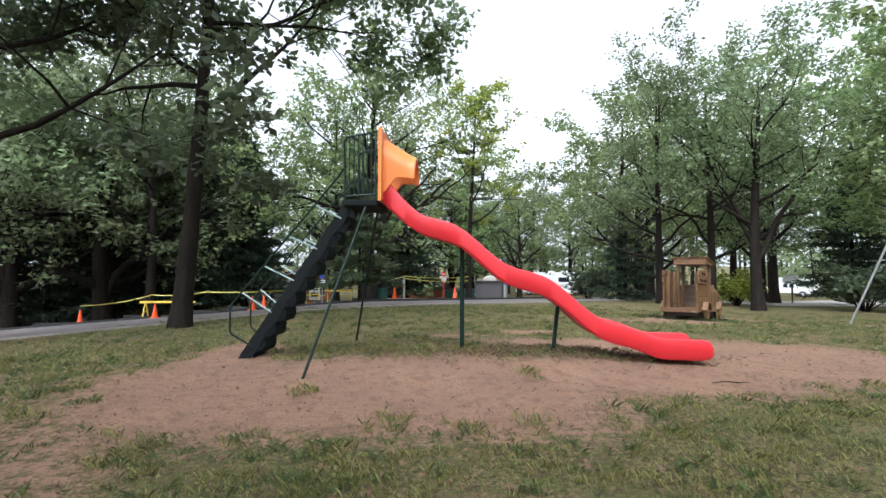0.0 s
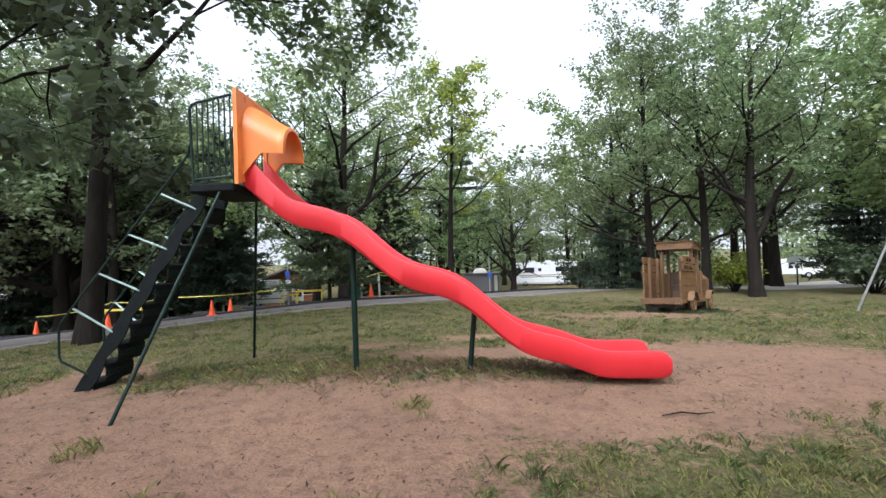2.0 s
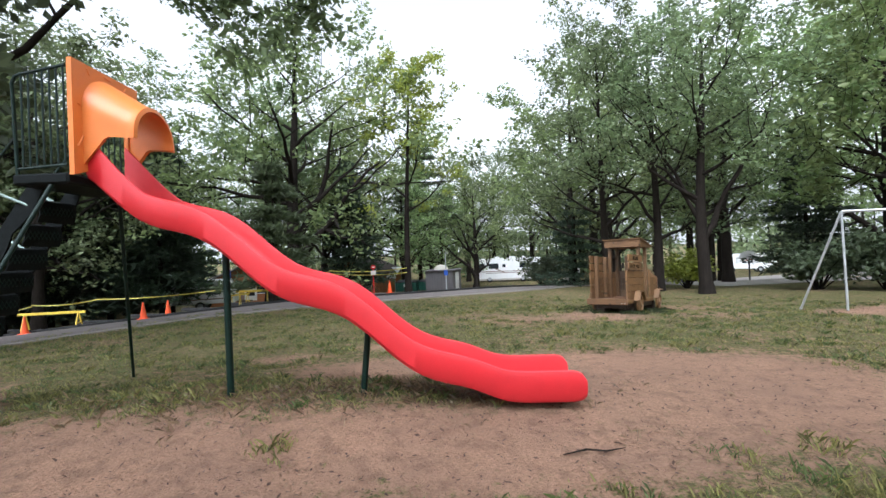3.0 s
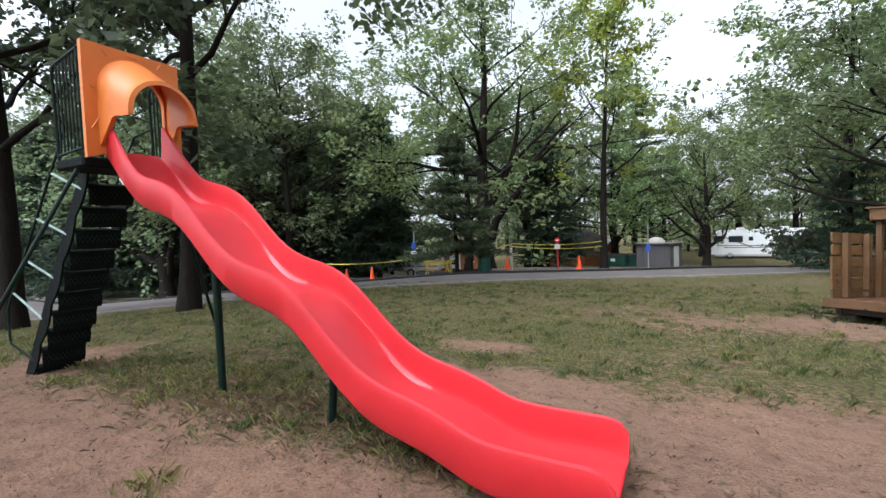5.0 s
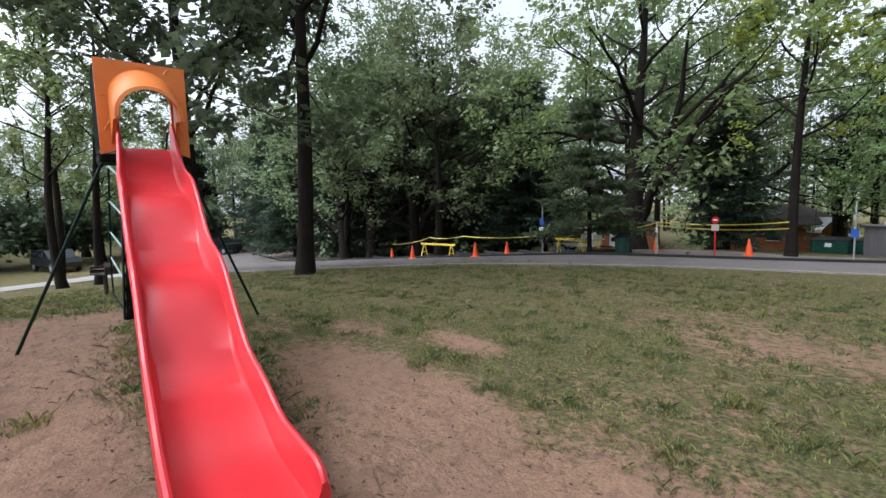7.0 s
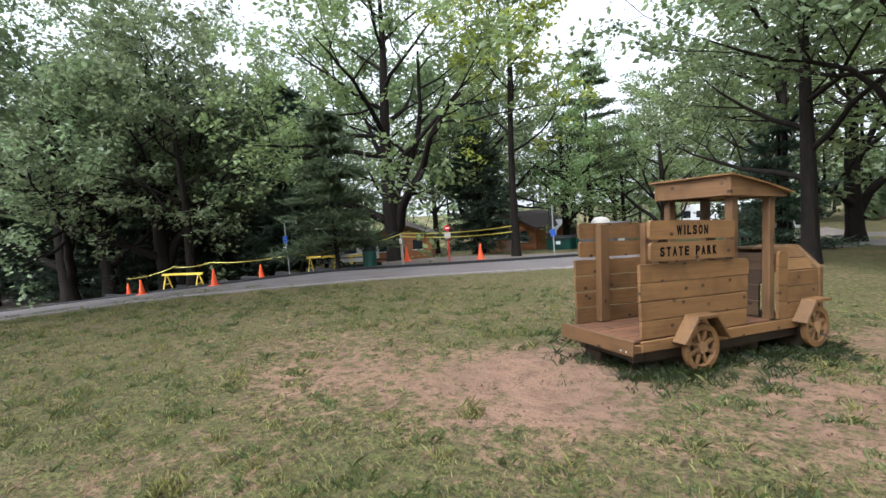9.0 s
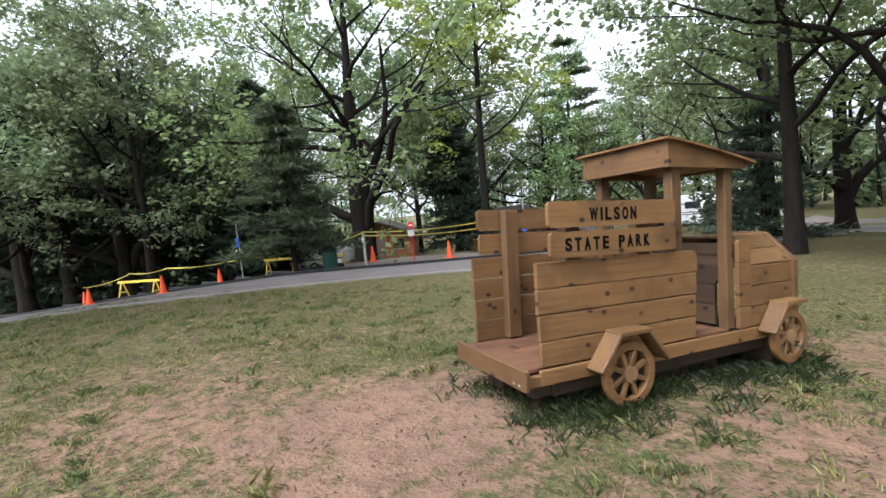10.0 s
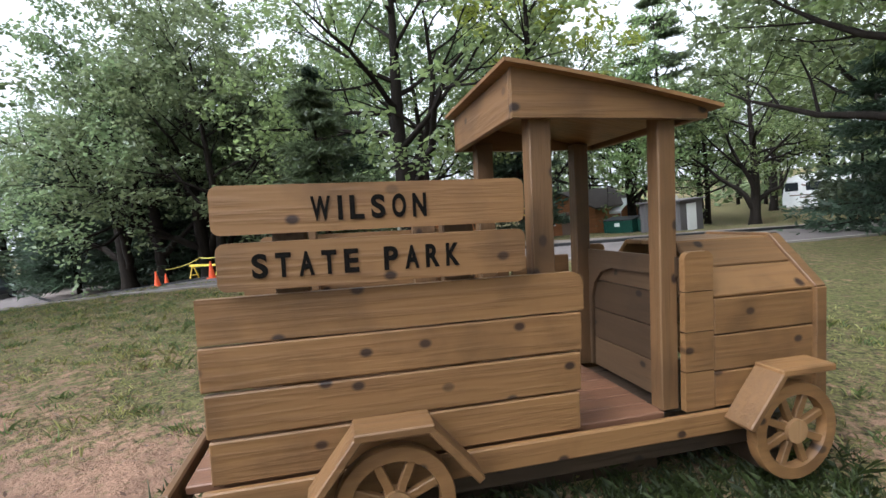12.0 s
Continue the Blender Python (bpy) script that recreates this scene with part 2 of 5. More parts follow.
DARK_NEEDLE = leaf_material("spruce_needle", (0.054, 0.080, 0.049))
GRASS = leaf_material("grass_blade", (0.18, 0.172, 0.055), 0.6)
WEED = leaf_material("weed_leaf", (0.085, 0.122, 0.035), 0.5)
# weed green darkened to carry the shade under the truck
WEED_SHADE_TINT = leaf_material("weed_leaf_shade_tint", (0.033, 0.050, 0.012), 0.5)
STRAW = leaf_material("dry_grass", (0.20, 0.145, 0.075), 0.5)
DRY_LEAF = leaf_material("dry_leaf", (0.09, 0.055, 0.035), 0.5)
GROUND = ground_material()
ASPHALT = material("grey_asphalt", (0.135, 0.113, 0.104), rough=0.95, vary=0.32, scale=0.9, bump=0.3, fine=60)
PALE_ROAD = material("pale_gravel_road", (0.27, 0.245, 0.225), rough=0.95, vary=0.15, scale=1.0, bump=0.3, fine=50)
LOT_DIRT = material("brown_gravel_lot", (0.175, 0.14, 0.118), rough=0.95, vary=0.3, scale=0.8, bump=0.4, fine=40)
KERB = material("concrete_kerb", (0.25, 0.22, 0.195), rough=0.9, vary=0.25, scale=3)
TAR = material("black_tar", (0.018, 0.017, 0.017), rough=0.8, vary=0.4, scale=6)
CONE = material("orange_cone", (0.85, 0.10, 0.02), rough=0.5, vary=0.12, scale=8)
YELLOW = material("yellow_paint", (0.72, 0.52, 0.06), rough=0.55, vary=0.2, scale=8)
TAPE = material("caution_tape", (0.55, 0.48, 0.10), rough=0.4, vary=0.1, scale=4, translucent=0.3)
WHITE = material("white_paint", (0.78, 0.78, 0.77), rough=0.4, vary=0.1, scale=3)
CANVAS = material("white_canvas", (0.8, 0.8, 0.8), rough=0.8, vary=0.08, scale=2)
GREY = material("grey_siding", (0.12, 0.11, 0.112), rough=0.8, vary=0.2, scale=2, stretch=(8, 8, 0.5))
BEIGE = material("beige_panel", (0.50, 0.46, 0.40), rough=0.8, vary=0.15, scale=2)
BIN_GREEN = material("green_bin", (0.012, 0.07, 0.05), rough=0.45, vary=0.25, scale=5)
DARK = material("dark_rubber", (0.014, 0.014, 0.015), rough=0.7, vary=0.3, scale=10)
CAR_DARK = material("dark_car_paint", (0.012, 0.014, 0.018), rough=0.2, vary=0.1, coat=0.6)
SILVER = material("silver_car_paint", (0.45, 0.46, 0.47), rough=0.3, metal=0.4, vary=0.1)
GLASS_DARK = material("tinted_glass", (0.02, 0.025, 0.03), rough=0.08, vary=0.1, bump=0)
CABIN = material("cedar_logs", (0.30, 0.115, 0.04), rough=0.8, vary=0.3, scale=2, stretch=(0.5, 0.5, 6))
ROOFING = material("brown_shingle", (0.085, 0.065, 0.055), rough=0.9, vary=0.3, scale=4)
SIGN_RED = material("sign_red", (0.55, 0.02, 0.02), rough=0.4, vary=0.1)
SIGN_BLUE = material("sign_blue", (0.02, 0.07, 0.32), rough=0.4, vary=0.1)
GALV = material("galvanised_steel", (0.42, 0.43, 0.43), rough=0.45, metal=0.6, vary=0.2, scale=8)
STONE = material("weathered_wood_post", (0.38, 0.33, 0.27), rough=0.9, vary=0.25, scale=6)
BROWN_TRIM = material("brown_stripe", (0.20, 0.13, 0.10), rough=0.5, vary=0.1)
IRON = material("rusty_iron", (0.05, 0.035, 0.03), rough=0.85, vary=0.4, scale=14)


# ---- mesh helpers ----
class Shape:
    """Collects vertices and faces for one mesh."""

    def __init__(self):
        self.v, self.f = [], []

    def add(self, verts, faces):
        k = len(self.v)
        self.v += [tuple(p) for p in verts]
        self.f += [tuple(i + k for i in q) for q in faces]
        return self

    def box(self, x0, x1, y0, y1, z0, z1, bevel=0.006):
        """A box with chamfered edges."""
        b = min(bevel, abs(x1 - x0) * 0.3, abs(y1 - y0) * 0.3, abs(z1 - z0) * 0.3)
        bm = bmesh.new()
        bmesh.ops.create_cube(bm, size=1)
        for p in bm.verts:
            p.co = Vector(((x0 + x1) / 2 + p.co.x * (x1 - x0), (y0 + y1) / 2 + p.co.y * (y1 - y0), (z0 + z1) / 2 + p.co.z * (z1 - z0)))
        if b > 0:
            bmesh.ops.bevel(bm, geom=bm.edges[:], offset=b, segments=1, affect="EDGES")
        bm.verts.index_update()
        self.add([p.co[:] for p in bm.verts], [[p.index for p in q.verts] for q in bm.faces])
        bm.free()
        return self

    def moved(self, m):
        self.v = [tuple(m @ Vector(p)) for p in self.v]
        return self

    def tube(self, path, radii, n=8, cap=True):
        path = [Vector(p) for p in path]
        if not isinstance(radii, (list, tuple)):
            radii = [radii] * len(path)
        rings, side = [], None
        for i, p in enumerate(path):
            d = (path[min(i + 1, len(path) - 1)] - path[max(i - 1, 0)]).normalized()
            if side is None:
                side = d.orthogonal().normalized()
            side = (side - d * side.dot(d))
            side = side.normalized() if side.length > 1e-6 else d.orthogonal().normalized()
            up = d.cross(side)
            rings.append([p + (side * math.cos(2 * math.pi * k / n) + up * math.sin(2 * math.pi * k / n)) * radii[i] for k in range(n)])
        verts = [q for r in rings for q in r]
        faces = [(i * n + k, i * n + (k + 1) % n, (i + 1) * n + (k + 1) % n, (i + 1) * n + k) for i in range(len(path) - 1) for k in range(n)]
        if cap:
            faces += [tuple(range(n))[::-1], tuple((len(path) - 1) * n + k for k in range(n))]
        return self.add(verts, faces)

    def loft(self, rings, closed=True, caps=True):
        n = len(rings[0])
        verts = [q for r in rings for q in r]
        faces = [(i * n + k, i * n + (k + 1) % n, (i + 1) * n + (k + 1) % n, (i + 1) * n + k) for i in range(len(rings) - 1) for k in range(n if closed else n - 1)]
        if caps and closed:
            faces += [tuple(range(n))[::-1], tuple((len(rings) - 1) * n + k for k in range(n))]
        return self.add(verts, faces)

    def prism(self, outline, axis, a, b):
        """An outline of 2D points drawn out along an axis from a to b."""
        def put(p, t):
            q = list(p)
            q.insert(axis, t)
            return tuple(q)
        return self.loft([[put(p, a) for p in outline], [put(p, b) for p in outline]])


def part(name, shape, mat, parent=None, label="", smooth=False):
    me = bpy.data.meshes.new(name)
    me.from_pydata(shape.v, [], shape.f)
    bm = bmesh.new()
    bm.from_mesh(me)
    bmesh.ops.recalc_face_normals(bm, faces=bm.faces[:])
    bm.to_mesh(me)
    bm.free()
    me.materials.append(mat)
    if smooth:
        me.polygons.foreach_set("use_smooth", [True] * len(me.polygons))
        if smooth != "all":
            me.set_sharp_from_angle(angle=radians(smooth if smooth is not True else 40))
    ob = new(name, me)
    ob.parent = parent
    if label:
        ob["label"] = label
    return ob


def thing(name, place, label, category, group="", turn=0.0):
    ob = new(name)
    ob.empty_display_size = 0.2
    ob.matrix_world = pose(*place, 0, 0, turn)
    return tagged(ob, label, category, group)


def settle(v):
    return v * v / (v + 1.5) if v > 0 else 0.0


def gz(x, y):
    """Height of the land."""
    z = -0.085 * settle(-x - 4) - 0.02 * settle(x - 6)
    z += 0.17 * math.exp(-((x - 1) / 2.5) ** 2 - ((y - 7.6) / 1.1) ** 2)
    z -= 0.042 * settle(y - 13)
    z -= 0.27 * math.exp(-((x - 10.2) / 4.5) ** 2 - ((y - 17.3) / 3.6) ** 2)
    z -= 0.04 * settle(y - 28 - 0.2 * abs(x))
    return max(z, -2.6)


BARE = ((-1.01, 5.91, 3.4, 1.5, 1.0), (2.72, 6.55, 2.4, 0.8, 0.95), (5.44, 8.03, 2.4, 1.7, 1.0), (2.39, 9.28, 1.9, 0.7, 0.9), (-3.44, 7.79, 0.9, 1.3, 0.9),
        (6.47, 14.11, 1.2, 1.8, 0.6), (9.41, 14.32, 1.5, 1.4, 0.6), (4.18, 13.89, 2.2, 1.2, 0.5), (10.45, 17.03, 1.1, 1.5, 0.5), (1.89, 10.86, 0.7, 0.32, 0.75),
        (0.18, 10.22, 0.7, 0.35, 0.65), (-4.40, 3.40, 2.8, 1.5, 0.5), (0.68, 2.86, 2.6, 0.8, 0.36), (14.8, 13.6, 2.6, 1.3, 1.0), (-6.33, 6.83, 2.2, 1.6, 0.35), (7.73, 12.24, 1.6, 0.7, 0.4), (0.00, 1.20, 9.0, 2.2, 0.44), (-4.80, 5.40, 3.0, 3.0, 0.42))


def bareness(x, y):
    v = 0.29
    for cx, cy, rx, ry, s in BARE:
        d = ((x - cx) / rx) ** 2 + ((y - cy) / ry) ** 2
        if d < 6:
            v = max(v, s / (1 + d ** 2 * 0.6))
    strip = math.exp(-((x - 0.4) / 1.9) ** 4 - ((y - 7.9) / 0.62) ** 2)
    return v * (1 - 0.1 * strip)


# ---- ground ----
def axis_steps(lo, hi, step, far, grow=1.16):
    mid = list(np.arange(lo, hi + step / 2, step))
    s, a, b = step, mid[0], mid[-1]
    left, right = [], []
    while a > -far:
        s *= grow
        a -= s
        left.append(a)
    s = step
    while b < far:
        s *= grow
        b += s
        right.append(b)
    return left[::-1] + mid + right


def build_ground():
    xs, ys = axis_steps(-7, 14, 0.11, 900), axis_steps(0, 19, 0.11, 900)
    verts, bare = [], []
    for y in ys:
        for x in xs:
            near = 1.0 if -45 < x < 45 and -40 < y < 60 else 0.0
            z = gz(x, y)
            if near:
                z += 0.022 * noise.noise((x * 1.3, y * 1.3, 0)) + 0.012 * noise.noise((x * 4.1, y * 4.1, 3))
                bare.append(bareness(x, y) + 0.2 * noise.noise((x * 0.55, y * 0.55, 9)))
            else:
                bare.append(0.29)
            verts.append((x, y, z))
    n = len(xs)
    faces = [(j * n + i, j * n + i + 1, (j + 1) * n + i + 1, (j + 1) * n + i) for j in range(len(ys) - 1) for i in range(n - 1)]
    me = bpy.data.meshes.new("ground")
    me.from_pydata(verts, [], faces)
    me.attributes.new("bare", "FLOAT", "POINT").data.foreach_set("value", bare)
    me.polygons.foreach_set("use_smooth", [True] * len(faces))
    me.materials.append(GROUND)
    return tagged(new("ground", me), "thin worn lawn with patches of pinkish sand", "ground", kind="structure")


build_ground()


def resample(line, step):
    out = []
    for (x0, y0), (x1, y1) in zip(line, line[1:]):
        k = max(1, int(math.hypot(x1 - x0, y1 - y0) / step))
        out += [(x0 + (x1 - x0) * i / k, y0 + (y1 - y0) * i / k) for i in range(k)]
    return out + [line[-1]]


def smooth_line(line, turns=3):
    for _ in range(turns):
        fresh = [line[0]]
        for a, b in zip(line, line[1:]):
            fresh += [(a[0] * 0.75 + b[0] * 0.25, a[1] * 0.75 + b[1] * 0.25), (a[0] * 0.25 + b[0] * 0.75, a[1] * 0.25 + b[1] * 0.75)]
        line = fresh + [line[-1]]
    return line


def at_share(line, n):
    """n points at even shares of a line's length."""
    d = [0.0]
    for a, b in zip(line, line[1:]):
        d.append(d[-1] + math.hypot(b[0] - a[0], b[1] - a[1]))
    t = np.linspace(0, d[-1], n)
    return list(zip(np.interp(t, d, [p[0] for p in line]), np.interp(t, d, [p[1] for p in line])))


def sheet(name, near, far, mat, lift, label, cells=8, n=160):
    a, b = at_share(near, n), at_share(far, n)
    rows = []
    for i in range(n):
        for k in range(cells + 1):
            t = k / cells
            x, y = a[i][0] * (1 - t) + b[i][0] * t, a[i][1] * (1 - t) + b[i][1] * t
            rows.append((x, y, gz(x, y) + lift))
    w = cells + 1
    s = Shape().add(rows, [(i * w + k, i * w + k + 1, (i + 1) * w + k + 1, (i + 1) * w + k) for i in range(n - 1) for k in range(cells)])
    return tagged(part(name, s, mat, smooth="all"), label, "road", kind="structure")


def border(name, line, mat, width, height, label):
    pts, s = resample(line, 0.5), Shape()
    rings = []
    for i, (x, y) in enumerate(pts):
        dx, dy = pts[min(i + 1, len(pts) - 1)][0] - pts[max(i - 1, 0)][0], pts[min(i + 1, len(pts) - 1)][1] - pts[max(i - 1, 0)][1]
        k = width / 2 / math.hypot(dx, dy)
        z = gz(x, y)
        rings.append([(x - dy * k, y + dx * k, z - 0.1), (x - dy * k, y + dx * k, z + height), (x + dy * k, y - dx * k, z + height), (x + dy * k, y - dx * k, z - 0.1)])
    s.loft(rings)
    return tagged(part(name, s, mat), label, "kerb", kind="structure")


NEAR_EDGE = smooth_line([(-60.07, 13.39), (-34.07, 12.15), (-22.11, 12.02), (-14.06, 12.25), (-9.90, 13.87), (-7.68, 14.64), (-4.80, 17.09), (-2.81, 19.11), (-0.69, 21.35), (3.42, 23.60), (6.28, 24.97), (10.67, 29.37), (17.87, 38.68), (30.98, 53.78)])
FAR_EDGE = smooth_line([(-60.30, 23.16), (-34.74, 21.04), (-22.02, 21.62), (-11.30, 22.31), (-4.72, 23.57), (-2.78, 24.77), (-0.64, 25.91), (4.23, 28.72), (8.18, 32.84), (11.63, 41.52), (20.38, 58.17)])
sheet("road", NEAR_EDGE, FAR_EDGE, ASPHALT, 0.035, "curving grey asphalt park road")
border("kerb_near", NEAR_EDGE, KERB, 0.14, 0.05, "low pale concrete kerb beside the lawn")
border("kerb_far", FAR_EDGE, TAR, 0.2, 0.13, "dark tarred edging along the road")
LOT_FAR = smooth_line([(-60.57, 32.86), (-35.36, 27.20), (-23.49, 27.17), (-13.30, 27.96), (-6.37, 28.35), (-4.70, 31.27), (-2.23, 33.15), (1.75, 33.57), (6.29, 37.92), (11.23, 47.02), (19.79, 65.61)])
sheet("parking_lot", [(x - 0.15, y + 0.15) for x, y in FAR_EDGE], LOT_FAR, LOT_DIRT, 0.025, "brown gravel parking lot behind the road")
sheet("branch_road", smooth_line([(-13.00, -12.00), (-14.40, 1.40), (-18.78, 4.79), (-25.55, 10.24), (-34.07, 11.96)]), smooth_line([(-21.00, -12.00), (-21.50, -0.50), (-24.48, 3.57), (-30.01, 7.18), (-38.03, 9.09)]), PALE_ROAD, 0.03, "pale gravel branch road under the trees")
sheet("court", smooth_line([(16.84, 25.31), (20.71, 27.07), (28.46, 30.60), (44.00, 34.00)]), smooth_line([(12.57, 41.58), (23.26, 49.14), (36.92, 54.21), (56.55, 59.58)]), PALE_ROAD, 0.03, "pale concrete basketball court")


# ---- slide ----
SLIDE_Y = 7.85


def rim_height(x):
    """Upper edge of the chute: a slope with three waves that runs out level."""
    line = 2.77 - 0.585 * (x + 0.87) + 0.075 * math.cos(2 * math.pi * (x - 0.33) / 1.4)
    k = 0.07
    return 0.44 + k * math.log(1 + math.exp((line - 0.44) / k))


def chute_y(x):
    """Middle line of the chute, which runs a little askew."""
    return SLIDE_Y - 0.30 * max(0.0, x + 0.9) / 4.9


def build_slide():
    top = thing("playground_slide", (0, 0, 0), "tall red plastic wave slide with orange hood", "slide")
    # chute
    side = [(-0.345, -0.31), (-0.372, -0.27), (-0.378, -0.05), (-0.367, -0.010), (-0.347, 0.0), (-0.330, -0.011), (-0.321, -0.05), (-0.313, -0.15), (-0.305, -0.205), (-0.296, -0.228), (-0.270, -0.236)]
    ring = side + [(-0.1, -0.236), (0.1, -0.236)] + [(-a, b) for a, b in side[::-1]] + [(0.31, -0.29), (0.15, -0.275), (-0.15, -0.275), (-0.31, -0.29)]
    rings = []
    for i in range(111):
        x = -0.93 + 5.01 * i / 110
        pinch = 0.86 + 0.14 * min(1, max(0, (x + 0.9) / 0.8))
        end = max(0.0, (x - 3.92) / 0.16)
        round_off = 1 - math.sqrt(max(0, 1 - end * end)) if end > 0 else 0
        rise = 0.14 * max(0, min(1, (x + 0.3) / -0.63))
        z = rim_height(x)
        swell = 0.028 * math.cos(2 * math.pi * (x - 0.33) / 1.4) * min(1, max(0, (2.9 - x) / 0.6))
        rings.append([(x, chute_y(x) + a * pinch, z + (swell if abs(a) < 0.29 and b > -0.25 else 0) + (b + rise * (1 if b > -0.13 else 0)) * (1 - 0.0 * round_off) - (0.09 * round_off if b > -0.13 else 0) + (0.05 * round_off if b < -0.25 else 0)) for a, b in ring])
    part("chute", Shape().loft(rings), RED, top, "glossy red plastic wave chute", smooth=35)
    # hood panel with an arched hole
    half, z0, z1, spring = 0.31, 2.56, 3.74, 3.20
    inner = [(-half, 2.62)] + [(-half, 2.62 + (spring - 2.62) * i / 6) for i in range(1, 7)] + [(-half * math.cos(math.pi * i / 16), spring + half * math.sin(math.pi * i / 16)) for i in range(1, 16)] + [(half, spring - (spring - 2.62) * i / 6) for i in range(0, 7)]
    outer = []
    for a, b in inner:
        dx, dz = a, b - 2.75
        k = min(0.50 / abs(dx) if dx else 9, (z1 - 2.75) / dz if dz > 0 else 9)
        outer.append((a * k, 2.75 + dz * k if dz > 0 else b))
    outer[0], outer[-1] = (-0.50, z0), (0.50, z0)
    panel = Shape().loft([[(-0.955, SLIDE_Y + a[0], a[1]), (-0.955, SLIDE_Y + b[0], b[1]), (-0.905, SLIDE_Y + b[0], b[1]), (-0.905, SLIDE_Y + a[0], a[1])] for a, b in zip(inner, outer)])
    hood = part("hood_panel", panel, ORANGE, top, "square orange plastic entry panel", smooth=30)
    # tunnel that juts out over the chute
    def arch(x, hw, crown, foot, m=20):
        pts = [(-hw, foot + (crown - hw - foot) * i / 5) for i in range(5)]
        pts += [(-hw * math.cos(math.pi * i / m), crown - hw + hw * math.sin(math.pi * i / m)) for i in range(m + 1)]
        pts += [(hw, crown - hw - (crown - hw - foot) * i / 5) for i in range(1, 6)]
        return [(x, SLIDE_Y + a, b) for a, b in pts]
    sections = []
    for i in range(15):
        s = i / 14
        x = -0.925 + 0.53 * s
        flare = 0.035 * max(0, (s - 0.8) / 0.2) ** 2
        foot = 2.66 + 0.30 * min(1, s / 0.45) - 0.05 * max(0, s - 0.6)
        sections.append((x, 0.38 - 0.05 * s + flare, 3.665 - 0.34 * s + flare * 0.6, foot))
    rings = []
    for q in sections:
        rings.append(arch(*q))
    for q in sections[::-1]:
        rings.append(arch(q[0] + (0.012 if q is sections[-1] else 0), q[1] - 0.045, q[2] - 0.045, q[3] + 0.01))
    m = len(rings[0])
    shell = Shape().loft(rings, closed=False)
    k = len(sections)
    for i in range(k - 1):
        shell.add([], [])
        for e in (0, m - 1):
            shell.f.append((i * m + e, (i + 1) * m + e, (2 * k - 2 - i) * m + e, (2 * k - 1 - i) * m + e))
    part("hood_tunnel", shell, ORANGE, top, "orange plastic arched hood over the chute", smooth=50)
    for a, b, c, d in ((-0.44, 3.30, -0.39, 3.28), (0.39, 3.28, 0.44, 3.30), (-0.44, 2.86, -0.37, 2.98), (0.37, 2.98, 0.44, 2.86), (-0.30, 3.70, -0.26, 3.64), (0.26, 3.64, 0.30, 3.70), (-0.06, 3.70, 0.04, 3.69)):
        part("moulded_rib", Shape().tube([(-0.905, SLIDE_Y + a, b), (-0.905, SLIDE_Y + c, d)], 0.011, 6), ORANGE, hood)
    # platform and cage
    part("platform", Shape().box(-1.52, -0.96, SLIDE_Y - 0.52, SLIDE_Y + 0.52, 2.47, 2.58, 0.02), BLACK_STEEL, top)
    for sgn in (-1, 1):
        y = SLIDE_Y + sgn * 0.50
        cage = part("guard_rail", Shape().tube([(-1.47, y, 2.55), (-1.50, y, 3.50), (-1.47, y, 3.56), (-1.42, y, 3.58), (-0.97, y, 3.66)], 0.017, 8), GREEN_STEEL, top, smooth=True)
        part("lower_rail", Shape().tube([(-1.47, y, 2.63), (-0.97, y, 2.66)], 0.015, 8), GREEN_STEEL, cage, smooth=True)
        for i in range(7):
            x = -1.41 + 0.07 * i
            part("bar", Shape().tube([(x, y, 2.63 + 0.005 * i), (x, y, 3.58 + 0.0115 * i)], 0.010, 6), GREEN_STEEL, cage, smooth=True)
    # front legs and splayed braces
    part("post", Shape().tube([(0.37, chute_y(0.37), 0.05), (0.37, chute_y(0.37), 1.83)], 0.038, 12), GREEN_STEEL, top, smooth=True)
    part("post", Shape().tube([(1.82, chute_y(1.82), 0.05), (1.91, chute_y(1.91), 0.88)], 0.034, 12), GREEN_STEEL, top, smooth=True)
    part("bracket", Shape().box(0.33, 0.41, SLIDE_Y - 0.2, SLIDE_Y + 0.2, 1.80, 1.845), GREEN_STEEL, top)
    for sgn in (-1, 1):
        brace = part("brace", Shape().tube([(-1.78, SLIDE_Y + sgn * 1.56, -0.05), (-1.14, SLIDE_Y + sgn * 0.46, 2.52)], 0.021, 10), GREEN_STEEL, top, smooth=True)
        part("bolt", Shape().tube([(-1.14, SLIDE_Y + sgn * 0.44, 2.52), (-1.14, SLIDE_Y + sgn * 0.50, 2.54)], 0.018, 8), RUNG_STEEL, brace)
    # ladder
    foot, head = Vector((-3.26, 0, -0.06)), Vector((-1.47, 0, 2.56))
    run = head - foot
    for sgn in (-1, 1):
        y = SLIDE_Y + sgn * 0.25
        outline = []
        for i in range(41):
            t = i / 40
            p = foot + run * t
            wave = 0.045 * abs(math.sin(math.pi * t * 5.0))
            outline.append((p.x + 0.055 + wave, p.z - 0.03 - wave * 0.6))
        up = [(foot.x + run.x * t - 0.06, foot.z + run.z * t + 0.04) for t in np.linspace(1, 0, 12)]
        part("ladder_stringer", Shape().prism(outline + up, 1, y - 0.012, y + 0.012), BLACK_STEEL, top)
    for i in range(10):
        p = foot + run * ((i + 0.6) / 10.4)
        prof = [(-0.10, 0.012), (0.06, 0.012), (0.105, -0.01), (0.125, -0.06), (0.12, -0.16), (0.085, -0.235), (0.072, -0.235), (0.105, -0.16), (0.108, -0.065), (0.092, -0.025), (0.055, -0.006), (-0.10, -0.006)]
